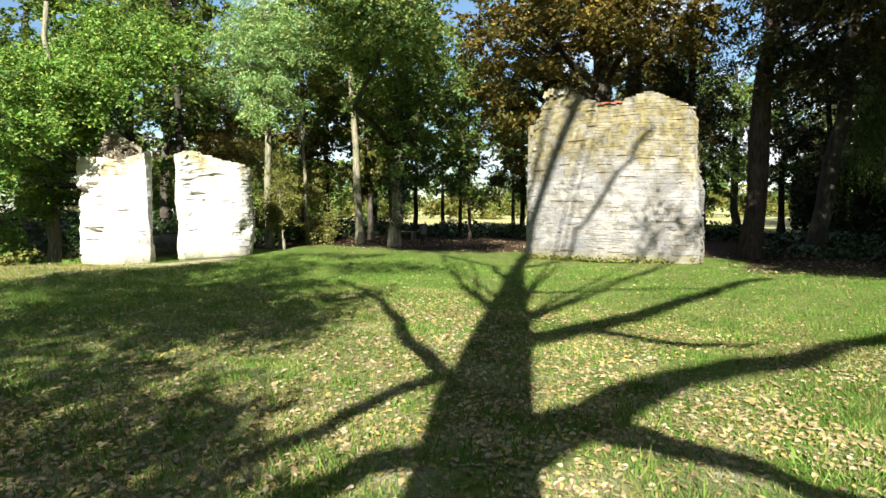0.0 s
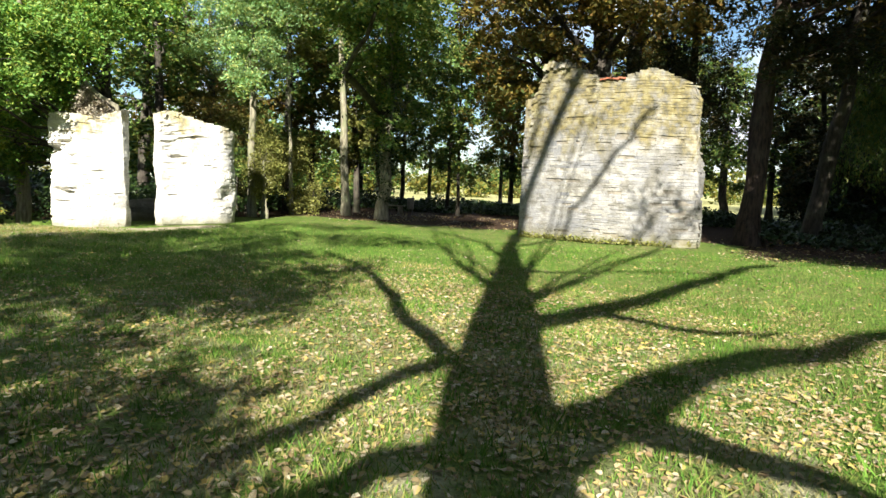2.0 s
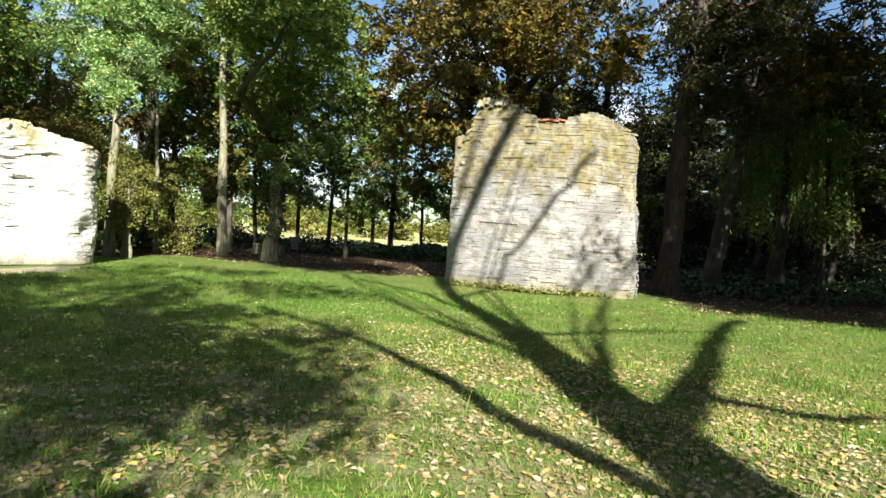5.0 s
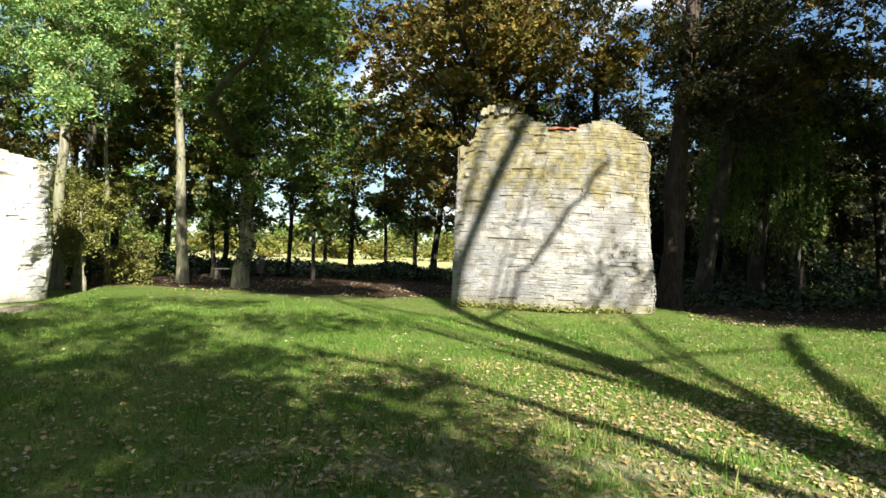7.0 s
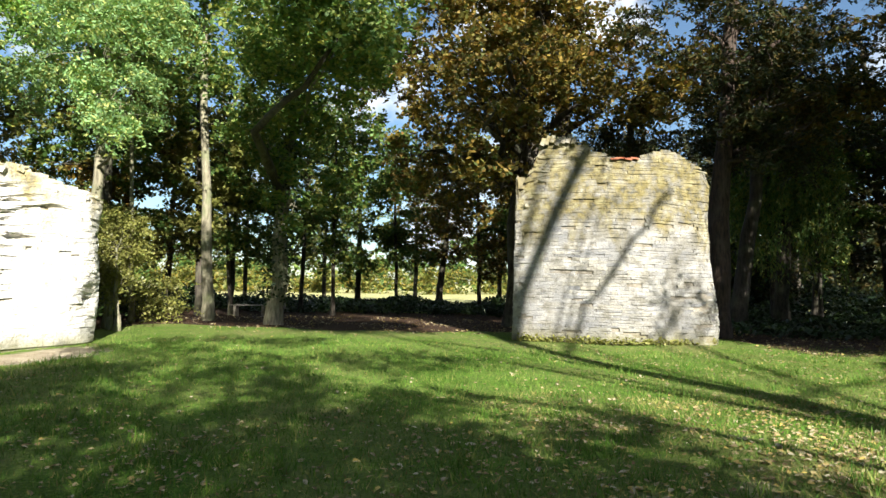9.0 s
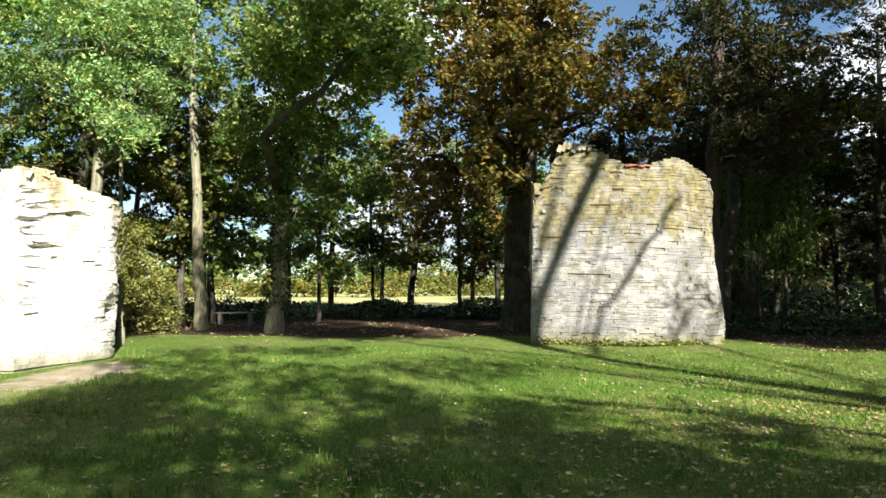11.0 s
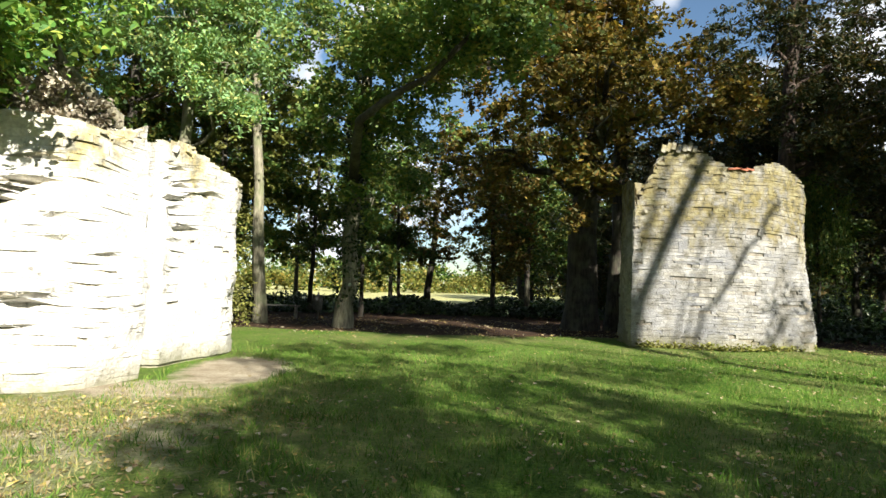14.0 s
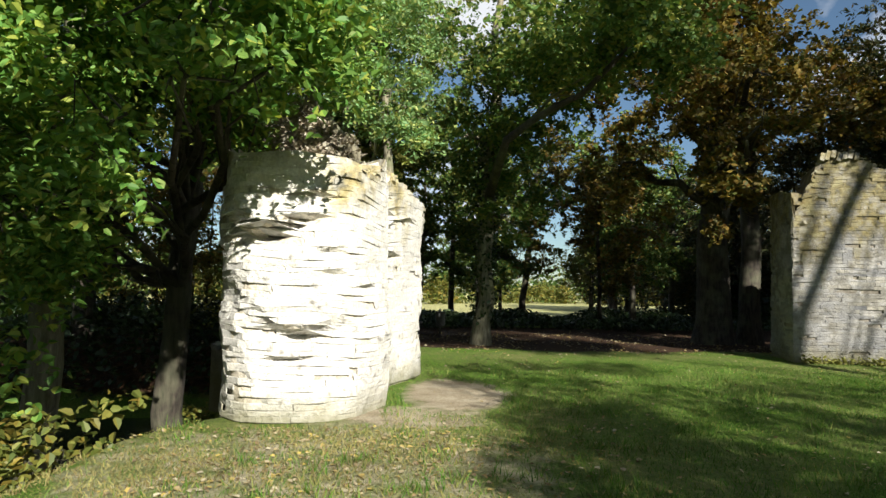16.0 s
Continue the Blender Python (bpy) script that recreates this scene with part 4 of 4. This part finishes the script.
tree("pine_tree", "tall dark pine with a reddish flaking trunk beside the tall wall", 6.35, 3.0, 16, 0.31, [
    (6.6, 2.4, 7.4, 1.9, 1.7, 0.8), (8.0, 2.6, 8.6, 2.2, 1.9, 0.9), (5.4, 2.2, 9.0, 2.0, 1.8, 0.9), (7.6, 1.4, 6.6, 1.6, 1.4, 0.6), (9.2, 2.0, 7.2, 1.6, 1.5, 0.7), (7.0, 2.4, 10.6, 2.6, 2.2, 1.2), (7.4, 1.8, 5.2, 1.1, 1.0, 0.8), (8.6, 2.4, 5.8, 1.2, 1.1, 0.8), (10.6, 2.6, 8.4, 2.0, 1.8, 1.2), (9.4, 3.4, 10.2, 2.2, 2.0, 1.3), (12.0, 4.4, 10.4, 2.4, 2.2, 1.4), (13.4, 5.0, 8.0, 2.0, 1.8, 1.2)], 33000, 0.18, LEAF_DARK_SHADE, BARK_PINE, (0.8, 0.3), seg=14, narrow=0.35, flare=1.5)
tree("chestnut_tree", "dark leaning trunk at the edge of the wood", 8.3, 6.0, 14, 0.27, [(9.4, 5.4, 8.0, 2.2, 2.0, 1.2), (10.8, 6.0, 9.6, 2.4, 2.2, 1.4), (8.0, 6.6, 10.0, 2.2, 2.0, 1.4), (11.4, 4.8, 7.0, 1.6, 1.5, 0.9)], 17000, 0.17, LEAF_AUTUMN, BARK, (1.8, 0.5), seg=12)
# weeping willow
wil = tagged(new("willow_tree"), "weeping willow with long hanging strands in the shade", "tree")
wil.location = (11.3, 9.0, 0)
part("trunk", mesh_of("trunk", *tube([(0, 0, -0.2), (0, 0, 1), (0.2, 0.1, 3), (0.1, 0, 5.4), (0.3, 0.1, 7)], [0.4, 0.28, 0.24, 0.18, 0.08], 9, 0.2), BARK, True), wil)
strand, hang = [], []
for k in range(260):
    a, r = rng.uniform(0, 6.283), 2.2 * math.sqrt(rng.uniform(0.05, 1))
    x0, y0, z0 = r * math.cos(a), r * math.sin(a), 6.9 - 0.35 * r + rng.normal(0, 0.4)
    ln = rng.uniform(2.2, 5.0)
    f = rng.uniform(0, 1, 70)
    hang.append(np.stack([x0 + 0.25 * f * math.cos(a) + rng.normal(0, 0.05, 70), y0 + 0.25 * f * math.sin(a) + rng.normal(0, 0.05, 70), z0 - ln * f], 1))
part("crown", quads_mesh("crown", leaves_at(np.concatenate(hang), 0.17, 4.0, 0.1, 0.25), LEAF_ASH), wil)
# wood to the side of the tall wall
WOOD = [(11.5, 10.0, 0.11, 11), (13.2, 9.6, 0.08, 10), (14.6, 12.5, 0.16, 13), (17.0, 9.0, 0.2, 13), (12.2, 15.0, 0.15, 12), (19.0, 14.0, 0.22, 14), (16.0, 18.0, 0.2, 13), (22.0, 8.0, 0.22, 13), (10.0, 20.0, 0.18, 12), (24.5, 18.0, 0.25, 14), (20.0, 24.0, 0.2, 13), (14.0, 26.0, 0.2, 12), (28.0, 12.0, 0.25, 14)]
# most crowns get near-black leaves, so their shade is partly leaf colour
for x, y, r, h in WOOD:
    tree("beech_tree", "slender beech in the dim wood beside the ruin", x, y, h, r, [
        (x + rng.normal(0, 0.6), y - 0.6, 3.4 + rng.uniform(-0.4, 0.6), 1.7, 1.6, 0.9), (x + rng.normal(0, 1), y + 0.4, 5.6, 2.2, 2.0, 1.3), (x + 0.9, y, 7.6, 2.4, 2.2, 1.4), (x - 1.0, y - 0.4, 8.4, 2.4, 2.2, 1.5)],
        14500, 0.19, LEAF_DARK_SHADE if (x * 7 + y) % 3 < 2.3 else LEAF_GREEN, BARK, (rng.normal(0, 0.5), 0), seg=8)
# young trees along the shaded path and the meadow's edge
ROW = [(-6.6, 9.8, 0.09, 8), (-7.0, 18.5, 0.17, 9.5), (-2.6, 21.6, 0.22, 9.5), (4.9, 27.5, 0.28, 11), (-11.5, 8.2, 0.16, 10), (-10.4, 8.6, 0.1, 9), (-12.8, 15.0, 0.15, 10), (-16.5, 16.0, 0.18, 11), (-4.4, 27.0, 0.15, 10), (-10.5, 26.0, 0.15, 10), (1.6, 15.0, 0.16, 10), (3.4, 20.5, 0.2, 11), (-15.0, 9.0, 0.17, 11), (-18.0, 10.5, 0.2, 12), (-20.0, 7.0, 0.22, 12), (-14.5, 22.0, 0.14, 9), (7.5, 24.0, 0.2, 11), (-0.4, 13.8, 0.11, 9), (-4.6, 16.5, 0.1, 9), (0.9, 19.5, 0.14, 10), (-8.8, 13.2, 0.11, 9)]
for k, (x, y, r, h) in enumerate(ROW):
    lean = (0.9, 0) if abs(x + 2.6) < 0.1 else (rng.normal(0, 0.3), 0)
    tree("lime_tree", "slim dark-stemmed lime by the shaded path", x, y, h, r, [
        (x + rng.normal(0, 0.6), y - 0.3, 2.9 + rng.uniform(-0.4, 0.5), 1.5, 1.4, 0.8), (x + rng.normal(0, 0.5), y - 0.5, 4.0, 1.8, 1.7, 1.0), (x + rng.normal(0, 0.8), y, 5.6, 1.9, 1.8, 1.2), (x + 0.7, y + 0.2, 7.4, 2.1, 2.0, 1.3), (x - 0.8, y, 8.6, 2.0, 1.9, 1.4)],
        11500, 0.18, (LEAF_GREEN, LEAF_GREEN, LEAF_AUTUMN, LEAF_GREEN, LEAF_OLIVE)[k % 5], BARK, lean, seg=8)
# tall trees behind the pale ruin
for x, y, r, h, leaf, k in ((-17.5, 1.5, 0.22, 15, LEAF_GREEN, 16000), (-22.0, 4.0, 0.3, 16, LEAF_GREEN, 15000), (-27.0, 0.0, 0.3, 15, LEAF_GREEN, 15000), (-14.2, 6.2, 0.22, 14, LEAF_GREEN, 15000), (-25.0, 10.0, 0.3, 15, LEAF_AUTUMN, 14000), (-30.0, -6.0, 0.3, 14, LEAF_GREEN, 14000), (-33.0, 8.0, 0.3, 15, LEAF_GREEN, 12000)):
    tree("ash_tree", "tall leafy tree behind the white ruin", x, y, h, r, [
        (x - 0.8, y - 0.8, 5.4, 2.0, 1.9, 1.2), (x + 1.2, y, 7.2, 2.2, 2.0, 1.4), (x - 1.2, y + 0.4, 9.0, 2.5, 2.3, 1.6), (x + 0.6, y - 0.5, 11.0, 2.6, 2.4, 1.8), (x + 1.0, y - 1.0, 3.4, 1.4, 1.4, 1.0)], k, 0.2, leaf, BARK, (rng.normal(0, 0.4), 0), z=on_ground(x, y), seg=9)
# maple that hangs over the white ruin, rooted on the bank
tree("maple_tree", "leafy maple on the pond's bank with broad leaves over the ruin", -13.35, -3.9, 11, 0.24, [
    (-12.3, -6.6, 3.9, 0.8, 0.7, 0.6), (-12.6, -7.6, 4.6, 1.0, 0.9, 0.7), (-11.5, -7.6, 4.4, 0.8, 0.6, 0.45), (-13.6, -7.4, 3.3, 0.9, 0.9, 0.8), (-13.4, -6.2, 5.2, 1.4, 1.2, 0.9), (-11.7, -6.6, 5.6, 1.2, 1.1, 0.8), (-14.4, -6.8, 2.0, 0.8, 0.8, 0.6),
    (-13.8, -8.6, 4.4, 1.1, 1.0, 0.9), (-12.2, -8.2, 5.6, 1.2, 1.0, 0.7), (-14.8, -5.6, 4.2, 1.4, 1.3, 1.1), (-13.0, -4.4, 7.2, 2.2, 2.0, 1.3), (-10.8, -8.9, 3.55, 0.5, 0.45, 0.35), (-11.5, -9.1, 3.4, 0.6, 0.5, 0.45), (-11.1, -9.4, 4.1, 0.7, 0.5, 0.4), (-12.2, -8.9, 3.0, 0.6, 0.5, 0.5), (-13.2, -7.2, 1.7, 0.6, 0.6, 0.6), (-13.3, -8.0, 2.5, 0.7, 0.6, 0.5), (-10.7, -7.6, 4.9, 0.8, 0.6, 0.5), (-11.3, -7.9, 4.4, 0.6, 0.4, 0.35), (-11.9, -7.9, 3.6, 0.4, 0.35, 0.4), (-10.9, -7.0, 5.4, 0.9, 0.7, 0.5), (-14.2, -8.2, 1.1, 0.7, 0.7, 0.5), (-15.6, -7.6, 3.0, 1.0, 1.0, 1.0)],
     62000, 0.105, LEAF_MAPLE, BARK, (0.6, -0.8), z=on_ground(-13.35, -3.9), folded=True, per=26, seg=12, spread=0.24, narrow=0.62)
tree("lime_tree", "dark old trunk rising from the pond's bank", -14.0, -6.6, 10, 0.23, [(-16.6, -4.4, 6.2, 2.2, 2.0, 1.4), (-15.2, -4.0, 8.0, 2.4, 2.2, 1.6), (-17.6, -5.4, 4.4, 1.8, 1.6, 1.4), (-16.6, -6.6, 3.0, 1.4, 1.3, 1.0)], 16000, 0.18, LEAF_GREEN, BARK_PALE, (0.3, 0), z=on_ground(-14.0, -6.6))
for x, y in ((-12.85, -8.7), (-13.4, -8.6), (-13.3, -9.5), (-13.5, -2.4), (-13.1, -2.7)):
    z = on_ground(x, y)
    tree("shrub", "low yellow-green bush on the pond's bank", x, y, 0.8, 0.03, [(x, y, z + 0.7, 0.5, 0.5, 0.35), (x + 0.3, y, z + 0.45, 0.4, 0.4, 0.25)], 900, 0.10, LEAF_HEDGE, BARK, z=z, folded=True, seg=6, category="shrub")

# ---------------------------------------------------------------- masses nobody could count
def stuff(name, data, label, category):
    return tagged(new(name, data), label, category, kind="stuff")


def band(n, x0, x1, y0, y1, h0, h1, seed_gap=0.0):
    """Low irregular undergrowth between two lines."""
    x = rng.uniform(x0, x1, n)
    y = rng.uniform(y0, y1, n)
    top = h0 + (h1 - h0) * np.array([0.5 + 0.5 * noise.noise(Vector((a * 0.35, b * 0.35, 3))) for a, b in zip(x, y)])
    top = np.maximum(top, 0.08)
    return np.stack([x, y, top * rng.uniform(0, 1, n) ** 0.6 + ground_height(x, y)], 1)


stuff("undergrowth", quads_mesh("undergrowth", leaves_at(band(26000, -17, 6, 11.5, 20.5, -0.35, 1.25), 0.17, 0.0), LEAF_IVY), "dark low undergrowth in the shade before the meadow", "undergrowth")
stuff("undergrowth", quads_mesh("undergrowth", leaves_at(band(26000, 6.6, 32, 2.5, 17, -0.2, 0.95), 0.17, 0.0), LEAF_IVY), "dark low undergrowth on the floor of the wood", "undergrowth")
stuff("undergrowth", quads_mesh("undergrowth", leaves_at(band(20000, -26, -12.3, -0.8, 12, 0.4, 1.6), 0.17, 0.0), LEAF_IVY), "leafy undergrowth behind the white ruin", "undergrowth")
# dark leaves added over bright ground to stand for shade beyond the pond
stuff("undergrowth", quads_mesh("undergrowth", leaves_at(band(16000, -46, -24, -14, 12, 0.4, 2.6), 0.32, 0.0), LEAF_IVY), "scrub added beyond the pond as a dark backdrop", "undergrowth")
# two dark leaf masses added in place of deep shade behind the wood
stuff("undergrowth", quads_mesh("undergrowth", leaves_at(band(16000, 9, 36, 17, 25, -0.4, 2.8), 0.24, 0.0), LEAF_IVY), "tall scrub added as shade at the back of the wood", "undergrowth")
stuff("undergrowth", quads_mesh("undergrowth", leaves_at(band(26000, 8.0, 19, 20, 28, 1.5, 5.5), 0.26, 0.0), LEAF_DARK_SHADE), "near-black leaf mass added as shade closing the back of the wood", "thicket")
far_leaves = []
for x in np.arange(-150, 120, 5.5):
    y = 78 + 14 * math.sin(x * 0.05) + rng.normal(0, 4)
    h = rng.uniform(2.4, 4.6)
    far_leaves.append(cloud([(x, y, h * 0.45, 3.6, 3.0, h * 0.5)], 1500, 0.6, 20))
stuff("far_hedge", quads_mesh("far_hedge", leaves_at(np.concatenate(far_leaves), 0.5, 0.2), LEAF_HEDGE), "sunlit yellow-green hedge beyond the meadow", "hedge")
far_leaves = []
for x in np.arange(-190, 190, 8.0):
    y = 112 + rng.normal(0, 6)
    h = rng.uniform(5.0, 7.0) + 8.0 * max(0.0, math.sin(x * 0.21 + 1.0)) * rng.uniform(0.5, 1)
    far_leaves.append(cloud([(x, y, h * 0.5, 5.5, 4, h * 0.5)], 1500, 0.9, 20))
stuff("far_woods", quads_mesh("far_woods", leaves_at(np.concatenate(far_leaves), 0.95, 0.2), LEAF_GREEN), "distant wood behind the meadow", "woods")
side = []
for k in range(60):
    a = rng.uniform(0, 1)
    x, y = (-42 - 18 * a, rng.uniform(-40, 60)) if k % 2 else (36 + 18 * a, rng.uniform(-30, 70))
    h = rng.uniform(9, 15)
    side.append(cloud([(x, y, h * 0.5, 4.2, 4.2, h * 0.5)], 1700, 0.6, 20))
# unseen belts added south, east and west to cut sky light on the lawn
for k in range(76):
    if k < 40:
        x, y, h = -50 + 2.6 * k + rng.normal(0, 1), -53 + rng.normal(0, 2), rng.uniform(13, 17)
    elif k < 58:
        x, y, h = rng.uniform(25, 34), -36 + 1.6 * (k - 40), rng.uniform(12, 16)
    else:
        x, y, h = rng.uniform(-31, -21), -42 + 1.5 * (k - 58), rng.uniform(12, 16)
    side.append(cloud([(x, y, h * 0.5, 3.4, 3.4, h * 0.5)], 2400, 0.6, 20))
stuff("woods", quads_mesh("woods", leaves_at(np.concatenate(side), 0.6, 0.2), LEAF_GREEN), "mixed wood round the park, with unseen belts added to block sky light", "woods")
mid = []
for k in range(34):
    x, y = rng.uniform(-62, -24), rng.uniform(14, 46)
    if x > -34 and y > 24:
        continue
    h = rng.uniform(5, 9)
    mid.append(cloud([(x, y, h * 0.55, 3.0, 3.0, h * 0.45)], 2200, 0.5, 20))
# far right wood: its shade is put into the leaf colour
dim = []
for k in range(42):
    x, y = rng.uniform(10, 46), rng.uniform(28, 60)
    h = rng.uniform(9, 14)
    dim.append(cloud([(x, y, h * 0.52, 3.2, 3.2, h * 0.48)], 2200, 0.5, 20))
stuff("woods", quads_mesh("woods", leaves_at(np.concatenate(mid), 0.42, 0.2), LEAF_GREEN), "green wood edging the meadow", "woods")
stuff("woods", quads_mesh("woods", leaves_at(np.concatenate(dim), 0.42, 0.2), LEAF_DARK_SHADE), "wood beside the meadow with its shade put into dark leaf colour", "woods")

# grass and fallen leaves
def blades(x, y, low, high, bow, w):
    """Pointed blades rooted at x, y."""
    k = len(x)
    z = ground_height(x, y)
    h, ang, tip = rng.uniform(low, high, k), rng.uniform(0, 6.283, k), rng.normal(0, bow, (k, 2))
    h = h * (1 + 0.6 * (rng.uniform(0, 1, k) > 0.93))
    a = np.stack([x - w * np.cos(ang), y - w * np.sin(ang), z - 0.01], 1)
    b = np.stack([x + w * np.cos(ang), y + w * np.sin(ang), z - 0.01], 1)
    return np.stack([a, b, np.stack([x + tip[:, 0], y + tip[:, 1], z + h], 1)], 1).reshape(-1, 3)


def open_lawn(x, y):
    """Where grass may stand: off the trodden earth, the ruin and the bank."""
    return (np.hypot((x + 8.75) / 0.75, (y + 5.3) / 1.5) > 1.0) & ~((x < -9.7) & (y > -7.6)) & (ground_height(x, y) > -0.35)


n = 260000
x = rng.uniform(-12.4, 13.5, n) + rng.normal(0, 1.0, n)
y = -18.6 + 17 * rng.uniform(0, 1, n) ** 1.5 + rng.normal(0, 1.2, n)
keep = open_lawn(x, y) & ~((np.hypot((x + 10.2) / 2.6, (y + 9.3) / 2.2) < 1.1) & (rng.uniform(0, 1, n) < 0.6))
stuff("grass", quads_mesh("grass", blades(x[keep], y[keep], 0.02, 0.055, 0.022, 0.006), GRASS, 3), "short mown lawn grass with longer tufts", "grass")
tx, ty = rng.uniform(-12, 11, 900), -17.8 + 15.5 * rng.uniform(0, 1, 900) ** 1.4
who = rng.integers(0, 900, 34000)
x, y = tx[who] + rng.normal(0, 0.11, 34000), ty[who] + rng.normal(0, 0.11, 34000)
keep = open_lawn(x, y)
stuff("grass_tufts", quads_mesh("grass_tufts", blades(x[keep], y[keep], 0.05, 0.12, 0.045, 0.007), GRASS, 3), "longer tufts of bright grass in the lawn", "grass")
x = np.concatenate([rng.normal(4.0, 3.6, 90000), rng.normal(-10.3, 1.5, 26000)])
y = np.concatenate([-17.4 + 9.5 * rng.uniform(0, 1, 90000) ** 1.3, rng.normal(-9.6, 1.5, 26000)])
thick = np.array([noise.noise(Vector((a * 0.9, c * 0.9, 8))) for a, c in zip(x, y)])
keep = open_lawn(x, y) & (thick + rng.uniform(-0.45, 0.45, len(x)) > -0.05)
stuff("dry_grass", quads_mesh("dry_grass", blades(x[keep], y[keep], 0.015, 0.05, 0.035, 0.0065), STRAW, 3), "straw-coloured dry grass among the green lawn", "grass")


def fallen(n, x0, x1, y0, y1, power=1.0, size=0.046):
    x = rng.uniform(x0, x1, n) + rng.normal(0, 0.9, n)
    y = y0 + (y1 - y0) * rng.uniform(0, 1, n) ** power + rng.normal(0, 0.6, n)
    z = ground_height(x, y)
    inside = (np.abs(x - 2.5) < 2.9) & (np.abs(y - 0.4) < 1.2) | (x < -9.0) & (y > -7.7) & (y < -1.6)
    thick = np.array([noise.noise(Vector((a * 0.7, c * 0.7, 5))) for a, c in zip(x, y)])
    ok = (z > -0.3) & ~inside & (thick + rng.uniform(-0.4, 0.4, n) > -0.12)
    return leaves_at(np.stack([x, y, z + 0.014], 1)[ok], size, 0, 3.2, 0.75, True)


litter = np.concatenate([fallen(34000, 0.5, 9.5, -17.6, -9.0, 1.2), fallen(4000, -4.5, 0.5, -16, -9), fallen(500, -11, -4, -12, -7), fallen(4000, 0, 10, -9, -1), fallen(600, -10, 0, -7, 2), fallen(2200, -11, 2, 1.5, 9.5, 1, 0.075), fallen(1800, 5.6, 16, -3.0, 6, 1, 0.075), fallen(2600, -12.2, -8, -12, -7.6)])
stuff("fallen_leaves", quads_mesh("fallen_leaves", litter, LEAF_FALLEN), "dry brown and yellow fallen leaves scattered on the grass", "leaves")
foot = np.stack([rng.uniform(0.1, 5.0, 900), np.zeros(900), np.zeros(900)], 1)
foot[:, 1] = -0.48 * (1 - ((foot[:, 0] - 2.55) / 2.55) ** 2) - np.abs(rng.normal(0, 0.07, 900)) - 0.05
foot[:, 2] = np.abs(rng.normal(0, 0.07, 900))
stuff("weeds", quads_mesh("weeds", leaves_at(foot, 0.09, 0.0), LEAF_OLIVE), "small weeds along the foot of the wall", "weeds")

# ---------------------------------------------------------------- small furniture
bin_ob = tagged(new("litter_bin"), "small grey metal litter bin on a post beside the path", "bin")
bin_ob.location = (-8.16, 8.0, on_ground(-8.16, 8.0))
part("post", mesh_of("post", *tube([(0, 0, -0.2), (0, 0, 0.95)], [0.035, 0.035], 10), METAL, True), bin_ob)
part("basket", mesh_of("basket", *tube([(0, -0.2, 0.32), (0, -0.2, 0.36), (0, -0.2, 0.82), (0, -0.2, 0.84)], [0.13, 0.16, 0.18, 0.185], 14), METAL, True), bin_ob)
part("rim", mesh_of("rim", *tube([(0, -0.2, 0.82), (0, -0.2, 0.86)], [0.195, 0.195], 14), METAL, True), bin_ob)
bench = tagged(new("bench"), "low weathered grey wooden bench beside the path", "bench")
bench.location = (-9.5, 8.2, on_ground(-9.5, 8.2))


def block(lo, hi):
    v = [(a, b, c) for c in (lo[2], hi[2]) for b in (lo[1], hi[1]) for a in (lo[0], hi[0])]
    return v, [(0, 2, 3, 1), (4, 5, 7, 6), (0, 1, 5, 4), (2, 6, 7, 3), (0, 4, 6, 2), (1, 3, 7, 5)]


for k in range(3):
    part("seat_plank", mesh_of("seat_plank", *block((-0.7, -0.22 + 0.15 * k, 0.42), (0.7, -0.09 + 0.15 * k, 0.46)), PLANK), bench)
for sx in (-0.55, 0.55):
    part("leg", mesh_of("leg", *block((sx - 0.05, -0.18, -0.1), (sx + 0.05, 0.18, 0.42)), PLANK), bench)
